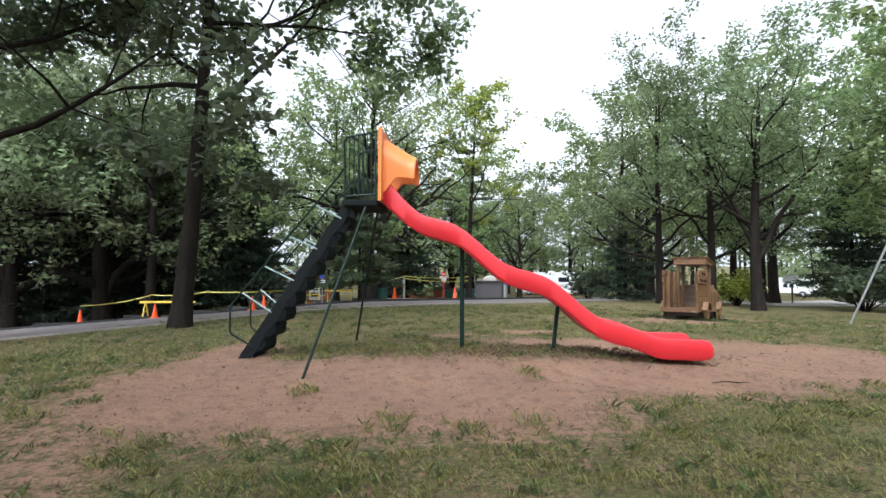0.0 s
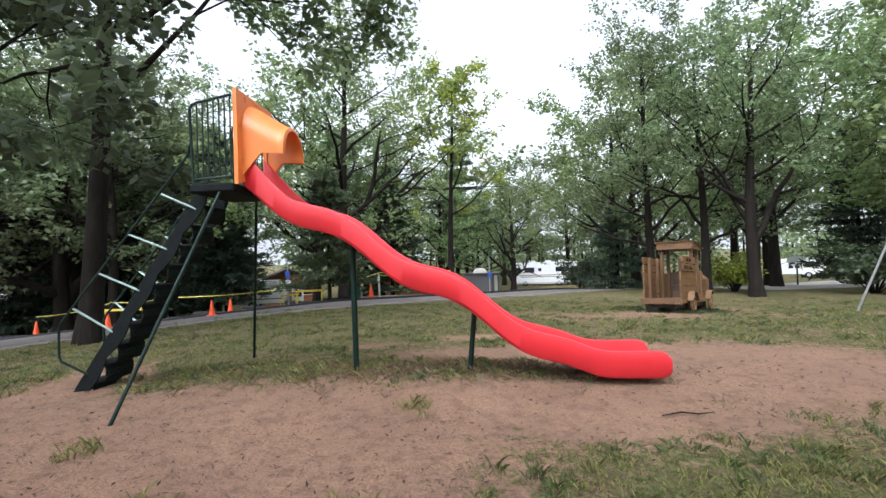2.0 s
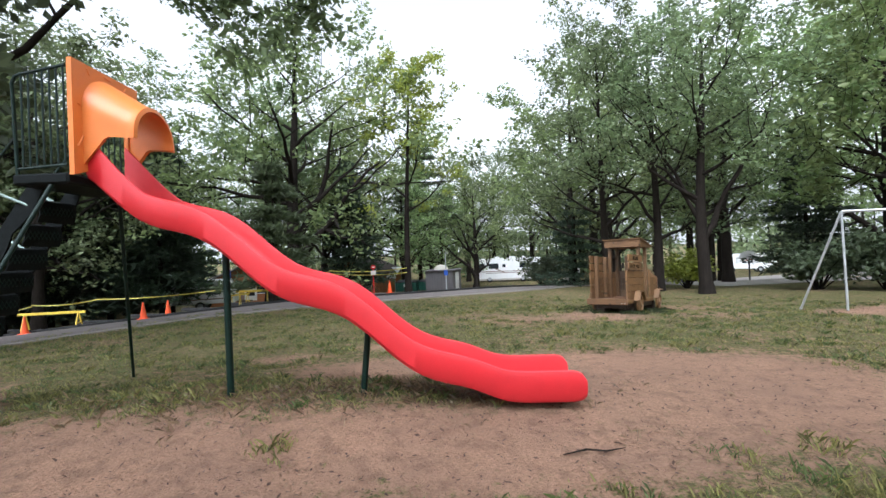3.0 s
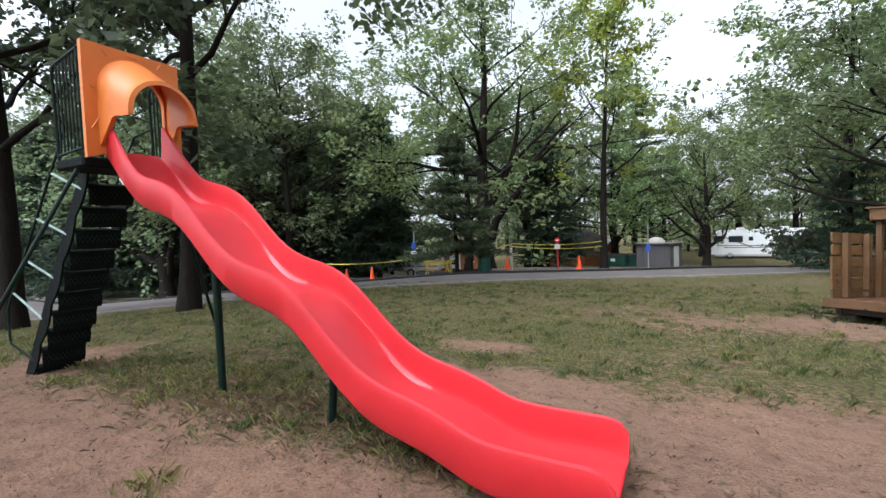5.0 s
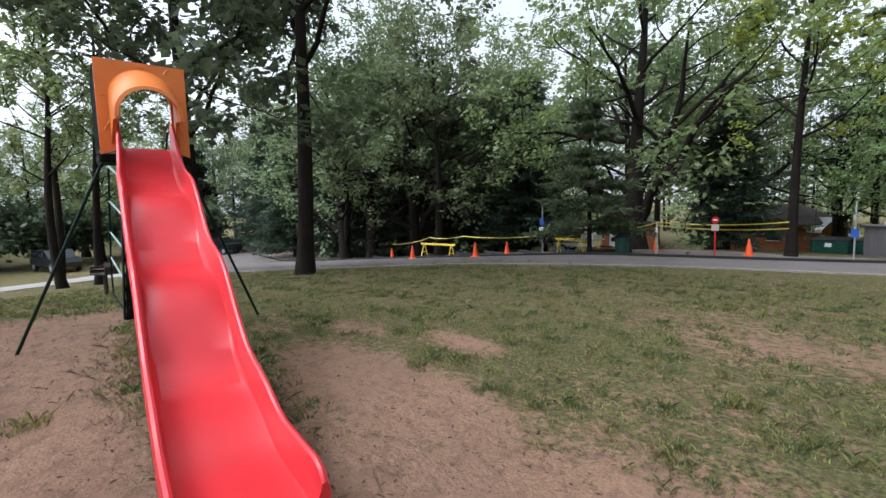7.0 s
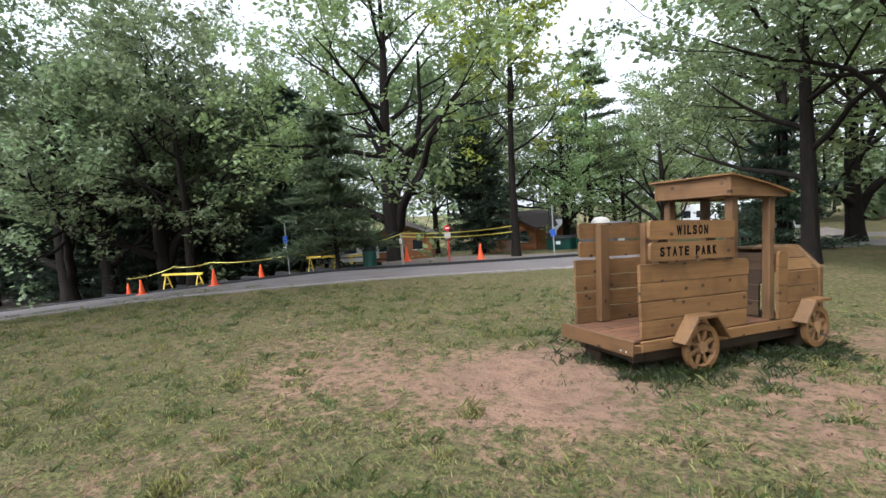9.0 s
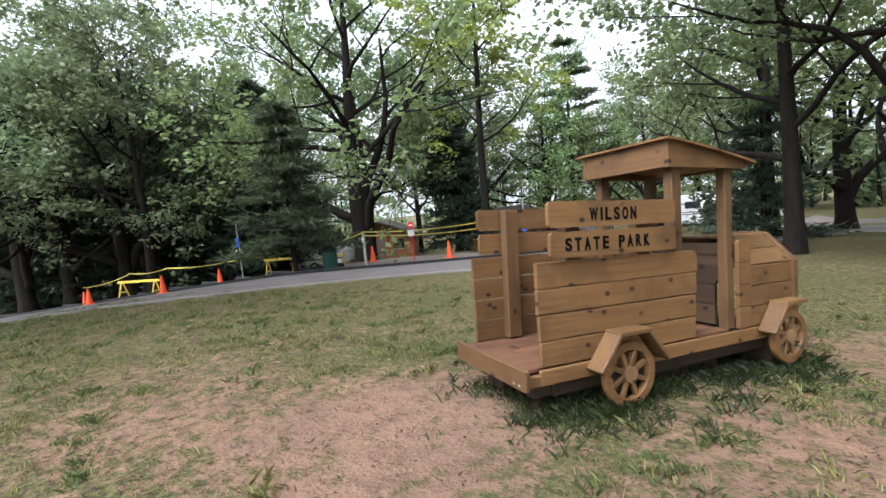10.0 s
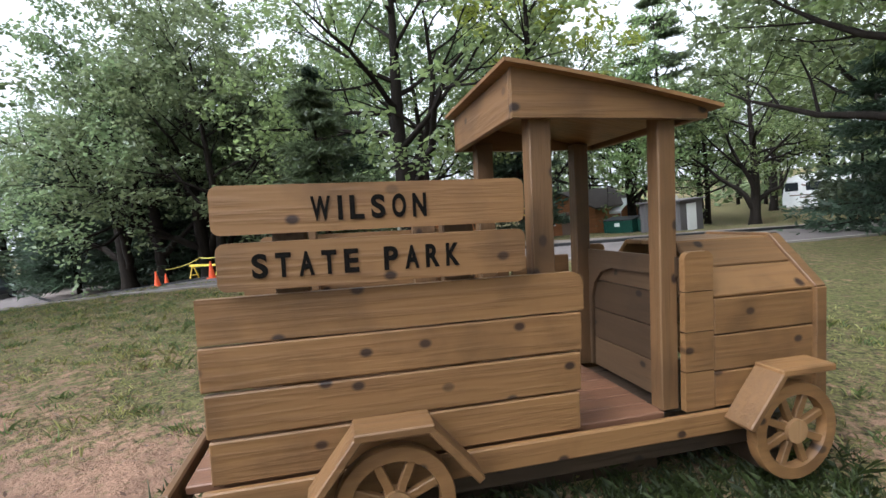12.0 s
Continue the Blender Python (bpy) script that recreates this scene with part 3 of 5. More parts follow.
        tread = part("tread", Shape().prism([(p.x + a, p.z + b) for a, b in prof], 1, SLIDE_Y - 0.238, SLIDE_Y + 0.238), BLACK_STEEL, top, smooth=35)
        mesh_bars = Shape()
        for j in range(9):
            yy = SLIDE_Y - 0.2 + 0.4 * j / 8
            for dy in (-0.03, 0.03):
                mesh_bars.tube([(p.x + 0.128, yy - dy, p.z - 0.07), (p.x + 0.124, yy + dy, p.z - 0.16)], 0.004, 4)
        tagged(part("tread_lattice", mesh_bars, GREEN_STEEL, tread), kind="stuff")
    for sgn in (-1, 1):
        y = SLIDE_Y + sgn * 0.36
        rail = part("handrail", Shape().tube([(-3.06, SLIDE_Y + sgn * 0.25, 0.20), (-3.36, y, 0.42), (-3.39, y, 0.48), (-3.39, y, 0.84), (-3.35, y, 0.92), (-1.62, y, 2.98), (-1.50, SLIDE_Y + sgn * 0.5, 3.08)], 0.015, 8), GREEN_STEEL, top, smooth=True)
        for a, b in (((-3.21, 1.10), (-2.75, 0.76)), ((-2.85, 1.53), (-2.38, 1.28)), ((-2.44, 2.01), (-2.00, 1.80)), ((-1.99, 2.50), (-1.60, 2.30))):
            part("rung", Shape().tube([(a[0], y, a[1]), (b[0], SLIDE_Y + sgn * 0.25, b[1])], 0.014, 8), RUNG_STEEL, rail, "pale worn rail bracket", smooth=True)
    return top


build_slide()


# ---- wooden toy truck ----
TRUCK = pose(7.461, 14.495, -0.226, -1.0, 3.93, 51.6) @ Matrix.Scale(0.982, 4)


def letter(ch, width, height, parent, x, y, z):
    """One routed letter, upright, facing away from the truck."""
    curve = bpy.data.curves.new("letter", "FONT")
    curve.body, curve.size, curve.extrude, curve.offset = ch, 1.0, 0.01, 0.035
    tmp = bpy.data.objects.new("tmp", curve)
    scene.collection.objects.link(tmp)
    bpy.context.view_layer.update()
    me = bpy.data.meshes.new_from_object(tmp.evaluated_get(bpy.context.evaluated_depsgraph_get()))
    bpy.data.objects.remove(tmp)
    me.name = "letter"
    co = np.empty(len(me.vertices) * 3)
    me.vertices.foreach_get("co", co)
    co = co.reshape(-1, 3)
    lo, hi = co.min(0), co.max(0)
    co = (co - (lo + hi) / 2) / (hi - lo) * np.array([width, height, 0.006])
    me.vertices.foreach_set("co", np.stack([x + co[:, 0], y + co[:, 2], z + co[:, 1]], 1).ravel())
    me.materials.clear()
    me.materials.append(BURNT)
    ob = new("letter", me)
    ob.parent = parent
    ob["label"] = "routed black letter " + ch
    return ob


def lettering(text, width, height, parent, x, y, z):
    wide = {"W": 1.35, "I": 0.32, " ": 0.75}
    unit = width / (sum(wide.get(c, 1.0) for c in text) + 0.5 * (len(text) - 1))
    at = x - width / 2
    for c in text:
        w = wide.get(c, 1.0) * unit
        if c != " ":
            letter(c, w, height, parent, at + w / 2, y, z)
        at += w + 0.5 * unit


def rounded(x0, x1, z0, z1, r, corners):
    """Outline of a board with some corners rounded: bl, br, tr, tl."""
    out = []
    for (cx, cz, a0), on in zip(((x0, z0, 180), (x1, z0, 270), (x1, z1, 0), (x0, z1, 90)), corners):
        if not on:
            out.append((cx, cz))
            continue
        ox, oz = cx + (r if cx == x0 else -r), cz + (r if cz == z0 else -r)
        out += [(ox + r * math.cos(radians(a0 + 90 * i / 5)), oz + r * math.sin(radians(a0 + 90 * i / 5))) for i in range(6)]
    return out


def wheel(parent, x, y, z, r=0.252, hub_out=-1):
    rim = Shape()
    outer = [(r * math.cos(2 * math.pi * i / 40), r * math.sin(2 * math.pi * i / 40)) for i in range(40)]
    prof = [(1.0, -0.022), (0.985, -0.03), (0.755, -0.03), (0.74, -0.022), (0.74, 0.022), (0.985, 0.03), (1.0, 0.022)]
    verts = [(x + a * k, y + d, z + b * k) for a, b in outer for k, d in prof]
    m = len(prof)
    rim.add(verts, [(i * m + k, i * m + (k + 1) % m, ((i + 1) % 40) * m + (k + 1) % m, ((i + 1) % 40) * m + k) for i in range(40) for k in range(m)])
    w = part("wheel", rim, WOOD_X, parent, "round spoked wooden wheel", smooth=30)
    part("hub", Shape().tube([(x, y - 0.035, z), (x, y + 0.035, z)], 0.062, 20), WOOD_PALE, w, smooth=30)
    for i in range(8):
        m4 = pose(x, y, z, 0, 22.5 + 45 * i, 0)
        part("spoke", Shape().box(0.05, r * 0.77, -0.016, 0.016, -0.019, 0.019, 0.004).moved(m4), WOOD_X, w)
    return w


def build_truck():
    top = new("toy_truck")
    top.empty_display_size = 0.2
    tagged(top, "stained pine play truck with lettered boards and spoked wheels", "play truck")
    W, P = 1.0, 0.1925
    # bed sides of four planks
    for side, (ya, yb) in enumerate(((0.0, 0.038), (W - 0.038, W))):
        for i in range(4):
            za, zb = 0.45 + P * i + 0.005, 0.45 + P * (i + 1) - 0.005
            a, b = (0.0 if i else 0.012) + 0.006 * math.sin(i * 2.1), 1.676 - 0.01 * (3 - i)
            if i == 3:
                board = Shape().prism(rounded(a, b, za, zb, 0.06, (0, 0, 1, 0)), 1, ya, yb)
            else:
                board = Shape().box(a, b, ya, yb, za, zb, 0.007)
            part("plank", board, WOOD_X, top)
    # frame underneath, and skids added to darken the gap; shade in the colour
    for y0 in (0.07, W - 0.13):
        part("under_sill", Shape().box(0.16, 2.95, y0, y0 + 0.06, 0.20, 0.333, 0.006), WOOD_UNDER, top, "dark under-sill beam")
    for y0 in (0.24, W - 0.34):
        part("skid", Shape().box(0.22, 2.25, y0, y0 + 0.10, -0.05, 0.333, 0.01), WOOD_UNDER, top, "beam added to fill the gap under the truck with dark")
    # two rail boards each side
    for side, (ya, yb) in enumerate(((-0.040, -0.002), (W + 0.002, W + 0.040))):
        for za, zb, x0 in ((1.243, 1.432, 0.10), (1.463, 1.655, 0.09)):
            board = part("sign_board", Shape().prism(rounded(x0, 1.375, za, zb, 0.035, (1, 1, 1, 1)), 1, ya, yb), WOOD_X, top, "pine rail board with rounded corners")
            if side == 0:
                if za > 1.4:
                    lettering("WILSON", 0.47, 0.098, board, 0.70, ya - 0.002, 1.555)
                else:
                    lettering("STATE PARK", 0.84, 0.098, board, 0.65, ya - 0.002, 1.338)
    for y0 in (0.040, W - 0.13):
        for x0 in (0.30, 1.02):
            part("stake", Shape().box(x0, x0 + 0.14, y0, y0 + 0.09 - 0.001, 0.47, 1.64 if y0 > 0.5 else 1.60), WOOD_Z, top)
    # bed floor
    for i in range(7):
        part("floor_board", Shape().box(-0.10, 2.14, 0.042 + 0.131 * i, 0.042 + 0.131 * (i + 1) - 0.004, 0.418, 0.455), WOOD_RED, top)
    # chassis
    for y0 in (-0.035, W):
        part("sill", Shape().box(-0.02, 2.58, y0, y0 + 0.035, 0.335, 0.448), WOOD_X, top)
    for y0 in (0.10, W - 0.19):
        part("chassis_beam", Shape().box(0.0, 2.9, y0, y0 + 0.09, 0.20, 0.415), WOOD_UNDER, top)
    # full-width slab added to keep light out below the bed
    part("underbody", Shape().box(0.02, 2.95, 0.195, W - 0.195, 0.21, 0.41), WOOD_UNDER, top, "slab added to block light, shade put into its colour")
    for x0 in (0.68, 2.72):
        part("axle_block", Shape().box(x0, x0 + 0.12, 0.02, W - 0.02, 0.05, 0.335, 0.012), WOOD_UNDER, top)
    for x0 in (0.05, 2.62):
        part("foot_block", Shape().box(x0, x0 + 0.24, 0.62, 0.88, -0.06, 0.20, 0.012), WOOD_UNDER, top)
    part("rear_bumper", Shape().box(-0.165, -0.125, -0.05, W + 0.03, 0.315, 0.475, 0.008), WOOD_Y, top, "thick pine bumper board with bolts")
    for y0 in (0.03, 0.10):
        part("bolt", Shape().tube([(-0.171, y0, 0.355), (-0.16, y0, 0.355)], 0.012, 8), GALV, top)
    for y0 in (-0.03, 0.42, W - 0.05):
        part("bumper_bracket", Shape().box(-0.125, 0.0, y0, y0 + 0.05, 0.335, 0.415), WOOD_X, top)
    # wheels and fenders
    for x, z in ((0.735, 0.324), (2.77, 0.335)):
        for y, s in ((-0.105, -1), (W + 0.105, 1)):
            wheel(top, x, y, z)
            ya, yb = (-0.20, -0.037) if s < 0 else (W + 0.037, W + 0.20)
            fz = z + 0.315
            part("fender_top", Shape().box(x - 0.16, x + 0.165, ya, yb, fz, fz + 0.036), WOOD_X, top)
            part("fender_slope", Shape().box(-0.33, 0, ya + 0.001, yb - 0.001, -0.036, 0).moved(pose(x - 0.15, 0, fz + 0.03, 0, -52, 0)), WOOD_X, top)
            if x < 2:
                part("fender_slope", Shape().box(0, 0.33, ya + 0.001, yb - 0.001, -0.036, 0).moved(pose(x + 0.155, 0, fz + 0.03, 0, 50, 0)), WOOD_X, top)
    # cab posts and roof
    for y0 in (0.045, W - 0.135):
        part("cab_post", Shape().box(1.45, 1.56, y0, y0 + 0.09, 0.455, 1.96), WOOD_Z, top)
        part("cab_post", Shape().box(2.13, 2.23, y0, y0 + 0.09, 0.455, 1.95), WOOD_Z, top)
    def roof_z(x):
        s = (x - 1.40) / 1.12
        return 2.14 - 0.195 * s + 0.05 * s * (1 - s)
    xs = [1.30 + 1.12 * i / 8 for i in range(9)]
    for y0 in (-0.01, W - 0.03):
        part("roof_fascia", Shape().prism([(1.35, 1.925)] + [(2.37, 1.925)] + [(min(2.37, max(1.35, x)), roof_z(x)) for x in xs[::-1]], 1, y0, y0 + 0.04), WOOD_X, top)
    part("roof_fascia", Shape().box(1.35, 1.39, 0.031, W - 0.031, 1.925, roof_z(1.35) - 0.001), WOOD_Y, top)
    part("roof_fascia", Shape().box(2.33, 2.37, 0.031, W - 0.031, 1.925, roof_z(2.37) - 0.001), WOOD_Y, top)
    part("roof", Shape().prism([(x, roof_z(x)) for x in xs] + [(x, roof_z(x) + 0.018) for x in xs[::-1]], 1, -0.06, W + 0.06), WOOD_X, top, "thin sloping plywood cab roof")
    part("roof_lining", Shape().prism([(x, roof_z(x) - 0.05) for x in xs[1:-1]] + [(x, roof_z(x) - 0.03) for x in xs[1:-1][::-1]], 1, 0.032, W - 0.032), WOOD_X, top)
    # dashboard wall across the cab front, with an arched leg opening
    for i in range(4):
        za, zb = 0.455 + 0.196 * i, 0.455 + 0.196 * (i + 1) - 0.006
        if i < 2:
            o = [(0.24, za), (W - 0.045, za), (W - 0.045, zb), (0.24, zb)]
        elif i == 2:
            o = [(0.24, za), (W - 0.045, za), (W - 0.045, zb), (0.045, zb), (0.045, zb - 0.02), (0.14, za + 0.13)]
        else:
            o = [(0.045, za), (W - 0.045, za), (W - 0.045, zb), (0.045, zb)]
        part("dashboard_board", Shape().prism(o, 0, 2.235, 2.27), WOOD_CAB_SHADE, top)
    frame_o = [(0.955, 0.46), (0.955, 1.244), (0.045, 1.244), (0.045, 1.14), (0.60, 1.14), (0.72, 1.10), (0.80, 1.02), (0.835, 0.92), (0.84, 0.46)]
    part("dashboard_frame", Shape().prism(frame_o, 0, 2.212, 2.233), WOOD_CAB_SHADE, top, "arched dashboard frame, cab shade in its colour")
    for i in range(4):
        part("far_door_plank", Shape().box(1.70, 2.12, W - 0.037, W - 0.001, 0.455 + 0.19 * i, 0.455 + 0.19 * (i + 1) - 0.006), WOOD_X, top)
    # short plank stack beside each cab front
    for y0 in (-0.002, W - 0.036):
        for i in range(4):
            za, zb = 0.455 + 0.205 * i, 0.455 + 0.205 * (i + 1) - 0.006
            part("cheek_plank", Shape().prism(rounded(2.232, 2.40, za, zb, 0.04, (0, 0, i == 3, i == 3)), 1, y0, y0 + 0.037), WOOD_X, top)
    # bonnet: upright sides, sloping shoulders, flat top
    for y0 in (0.0, W - 0.036):
        for i in range(3):
            za = 0.455 + 0.19 * i
            part("bonnet_side", Shape().box(2.405, 3.05, y0, y0 + 0.036, za, za + 0.184), WOOD_X, top)
    shoulder = math.hypot(0.27, 0.27)
    for s in (1, -1):
        for i in range(2):
            b = Shape().box(2.405, 3.05, 0, shoulder / 2 - 0.005, -0.03, 0).moved(pose(0, math.cos(radians(45)) * shoulder / 2 * i, 1.035 + math.sin(radians(45)) * shoulder / 2 * i, 45, 0, 0))
            if s < 0:
                b.moved(Matrix.Translation((0, W, 0)) @ Matrix.Diagonal((1, -1, 1, 1)))
            part("bonnet_shoulder", b, WOOD_X, top)
    for i in range(3):
        part("bonnet_top", Shape().box(2.405, 3.05, 0.27 + 0.153 * i, 0.27 + 0.153 * (i + 1) - 0.005, 1.275, 1.305), WOOD_X, top)
    hollow = [(0.0, 1.0), (0.0, 1.03), (0.27, 1.30), (W - 0.27, 1.30), (W, 1.03), (W, 1.0)]
    face = [(0.0, 0.40), (0.0, 1.03), (0.27, 1.30), (W - 0.27, 1.30), (W, 1.03), (W, 0.40)]
    part("radiator_board", Shape().prism(hollow, 0, 3.052, 3.068), WOOD_Y, top)
    for a, b in zip(face, face[1:]):
        d = math.degrees(math.atan2(b[1] - a[1], b[0] - a[0]))
        ln = math.hypot(b[0] - a[0], b[1] - a[1])
        part("front_trim", Shape().box(3.035, 3.105, -0.005, ln + 0.005, -0.012, 0.022, 0.004).moved(Matrix.Translation((0, a[0], a[1])) @ Matrix.Rotation(radians(d), 4, "X")), WOOD_X, top)
    top.matrix_world = TRUCK
    return top


build_truck()


# ---- trees ----
def leaf_cloud(rng, centres, radii, count, size, flat=0.6):
    """Many small pointed leaves scattered in clumps: vertices and faces."""
    centres, radii = np.asarray(centres), np.asarray(radii)
    pick = rng.integers(0, len(centres), count)
    u = rng.normal(size=(count, 3))
    u /= np.linalg.norm(u, axis=1, keepdims=True)
    r = radii[pick] * rng.random(count) ** 0.45
    u[:, 2] *= 0.62
    p = centres[pick] + u * r[:, None]
    d = rng.normal(size=(count, 3))
    d[:, 2] = d[:, 2] * 0.5 - 0.35
    d /= np.linalg.norm(d, axis=1, keepdims=True)
    e = np.cross(d, rng.normal(size=(count, 3)) * (1 - flat) + np.array([0, 0, flat]))
    e /= np.maximum(np.linalg.norm(e, axis=1, keepdims=True), 1e-6)
    s = size * (0.6 + 0.8 * rng.random(count))[:, None]
    n = np.cross(d, e)
    v = np.stack([p, p + d * s * 0.5 + e * s * 0.3 + n * s * 0.06, p + d * s, p + d * s * 0.5 - e * s * 0.3 + n * s * 0.06], 1).reshape(-1, 3)
    f = np.arange(count * 4).reshape(-1, 4)
    return v, f


def quick_part(name, v, f, mat, parent, smooth=False):
    me = bpy.data.meshes.new(name)
    me.from_pydata(v.tolist(), [], f.tolist())
    me.materials.append(mat)
    ob = new(name, me)
    ob.parent = parent
    return ob


def grow(rng, s, start, way, length, r, level, tips, wander=0.25, lift=0.12):
    """One limb with its twigs, as tapered tubes; the ends are noted for leaves."""
    steps = max(3, int(length / 0.85))
    p, d = Vector(start), Vector(way).normalized()
    path, rads = [p.copy()], [r]
    for i in range(steps):
        d = (d + Vector(rng.normal(size=3)) * wander * 0.5 + Vector((0, 0, lift * 0.5))).normalized()
        p = p + d * (length / steps)
        path.append(p.copy())
        rads.append(max(0.012, r * (1 - 0.8 * (i + 1) / steps)))
    s.tube(path, rads, 7 if r > 0.06 else 4 if r > 0.03 else 3, cap=False)
    if level == 0 or length < 1.0:
        tips.append((path[-1], 0.75))
        tips.append((path[len(path) // 2], 0.6))
        return
    kids = 4 if level > 1 else 3
    for i in range(kids):
        k = int(len(path) * (0.35 + 0.6 * (i + rng.random() * 0.6) / kids))
        k = min(k, len(path) - 1)
        side = Vector(rng.normal(size=3))
        w = (path[k] - path[max(k - 1, 0)]).normalized() * 0.7 + side.normalized() * 0.75 + Vector((0, 0, 0.1))
        grow(rng, s, path[k], w, length * (0.45 + 0.2 * rng.random()), rads[k] * 0.6, level - 1, tips, wander, lift)
    tips.append((path[-1], 0.8))


def oak(name, label, seed, height, r0, clear, spread, leaves, size, leaf, bark=None, lean=(0, 0), extra=(), fork=False, limbs=11, group="park trees"):
    """A broadleaf tree: trunk with flared foot, limbs, and a crown of many small leaves."""
    rng = np.random.default_rng(seed)
    top = new(name)
    tagged(top, label, "tree", group)
    s, tips = Shape(), []
    path, rads = [], []
    n = 16
    wob = rng.normal(size=2) * 0.12
    for i in range(n + 1):
        t = i / n
        z = -0.15 + (height * 0.86 + 0.15) * t
        path.append(Vector((lean[0] * z + wob[0] * math.sin(t * 5), lean[1] * z + wob[1] * math.sin(t * 4 + 1), z)))
        rads.append(r0 * (1 - 0.82 * t) * (1 + 0.32 * math.exp(-max(z, 0) / 0.3)))
    s.tube(path, rads, 12, cap=False)
    for i in range(limbs):
        t = (clear + (height * 0.84 - clear) * (i + rng.random() * 0.7) / limbs) / (height * 0.86)
        k = min(n - 1, int(t * n))
        p = path[k].lerp(path[k + 1], min(1, t * n - k))
        a = 2.4 * i + rng.random() * 0.9
        up = 0.15 + 0.75 * t
        ln = spread * (1.05 - 0.55 * max(0, t - 0.35)) * (0.75 + 0.4 * rng.random())
        grow(rng, s, p, (math.cos(a), math.sin(a), up), ln, max(0.04, rads[k] * 0.5), 2, tips)
    for z, a, ln, up in extra:
        k = min(n - 1, int(z / (height * 0.86) * n))
        grow(rng, s, path[k].lerp(path[k + 1], 0.5), (math.cos(radians(a)), math.sin(radians(a)), up), ln, rads[k] * (0.64 if fork and z < 3 else 0.5), 2, tips, wander=0.3, lift=0.1)
    tips.append((path[-1], 0.9))
    part("trunk", s, bark or BARK, top, smooth="all")
    v, f = leaf_cloud(rng, [tuple(p) for p, _ in tips], [q * spread * 0.19 for _, q in tips], leaves, size)
    quick_part("crown", v, f, leaf, top)
    return top


def conifer(name, label, seed, height, r0, base, spread, needles, size, leaf, group="conifers", droop=-0.12, sparse=0):
    """A conifer: straight trunk with whorls of boughs that carry needle sprays."""
    rng = np.random.default_rng(seed)
    top = new(name)
    tagged(top, label, "tree", group)
    s = Shape()
    s.tube([(0, 0, -0.15), (0, 0, height * 0.4), (0.05, 0, height)], [r0, r0 * 0.65, 0.02], 9, cap=False)
    cs, rs = [], []
    levels = int((height - base) / (0.5 + 0.5 * sparse))
    for i in range(levels):
        z = base + (height - base) * (i + rng.random() * 0.5) / levels
        reach = spread * (1 - (z - base) / (height - base)) ** 0.8 + 0.2
        for k in range(6 if not sparse else 5):
            a, ln = rng.random() * 6.283, reach * (0.65 + 0.45 * rng.random())
            end = Vector((math.cos(a) * ln, math.sin(a) * ln, z + droop * ln + 0.1 * ln * rng.random()))
            s.tube([(0, 0, z), tuple(end * 0.5 + Vector((0, 0, z * 0.5 + 0.04 * ln))), tuple(end)], [0.03, 0.02, 0.008], 3, cap=False)
            for t in (0.35, 0.6, 0.8, 1.0):
                cs.append((end.x * t, end.y * t, z + (end.z - z) * t))
                rs.append(0.22 + 0.16 * ln * (0.5 if sparse else 0.6))
    part("trunk", s, PINE_BARK, top, smooth="all")
    count = needles
    pick = rng.integers(0, len(cs), count)
    c, r = np.array(cs)[pick], np.array(rs)[pick]
    u = rng.normal(size=(count, 3)) * np.array([0.7, 0.7, 0.22 if not sparse else 0.13])
    p = c + u * r[:, None]
    d = np.stack([c[:, 0], c[:, 1], np.zeros(count)], 1)
    d /= np.maximum(np.linalg.norm(d, axis=1, keepdims=True), 1e-3)
    d = d + rng.normal(size=(count, 3)) * 0.55
    d /= np.linalg.norm(d, axis=1, keepdims=True)
    e = np.cross(d, rng.normal(size=(count, 3)))
    e /= np.linalg.norm(e, axis=1, keepdims=True)
    sz = size * (0.6 + 0.8 * rng.random(count))[:, None]
    v = np.stack([p - e * sz * 0.15, p + d * sz, p + e * sz * 0.15], 1).reshape(-1, 3)
    quick_part("crown", v, np.arange(count * 3).reshape(-1, 3), leaf, top)
    return top


def stand(ob, x, y, turn=0.0, scale=1.0, lift=0.0):
    ob.matrix_world = pose(x, y, gz(x, y) + lift, 0, 0, turn) @ Matrix.Scale(scale, 4)
    return ob


def again(ob, x, y, turn=0.0, scale=1.0, leaf=None):
    c = copy_thing(ob, pose(x, y, gz(x, y), 0, 0, turn))
    c.scale = (scale, scale, scale)
    if leaf:
        for q in c.children:
            if q.name.startswith("crown"):
                q.material_slots[0].link = "OBJECT"
                q.material_slots[0].material = leaf
    return c


tall = stand(oak("oak_tree", "tall leaning oak with dark bark and high crown beside the road", 11, 17, 0.27, 5.9, 6.2, 23000, 0.25, MID_LEAF, lean=(0.075, 0.02), extra=((7.4, 0, 6.5, 0.05), (7.2, 175, 5, 0.2), (8.5, 30, 5, 0.1))), -7.5, 12.5)
straight = stand(oak("oak_tree", "straight dark oak trunk with high crown on the lawn", 12, 17, 0.29, 4.8, 6.0, 27000, 0.28, DARK_LEAF, limbs=13, lean=(0.02, 0.0)), -11.74, 10.31)
slim = stand(oak("oak_tree", "slim leaning young oak with sparse leaves", 13, 12, 0.17, 3.8, 2.6, 2600, 0.22, OAK_LEAF, lean=(-0.10, -0.06), limbs=8), -15.97, 7.02)
stand(oak("oak_tree", "slim forked young oak with sparse leaves", 14, 12, 0.17, 4.2, 2.6, 3200, 0.22, OAK_LEAF, lean=(-0.02, 0.03), limbs=8, extra=((4.5, 20, 4, 1.4),)), -16.3, 7.95)
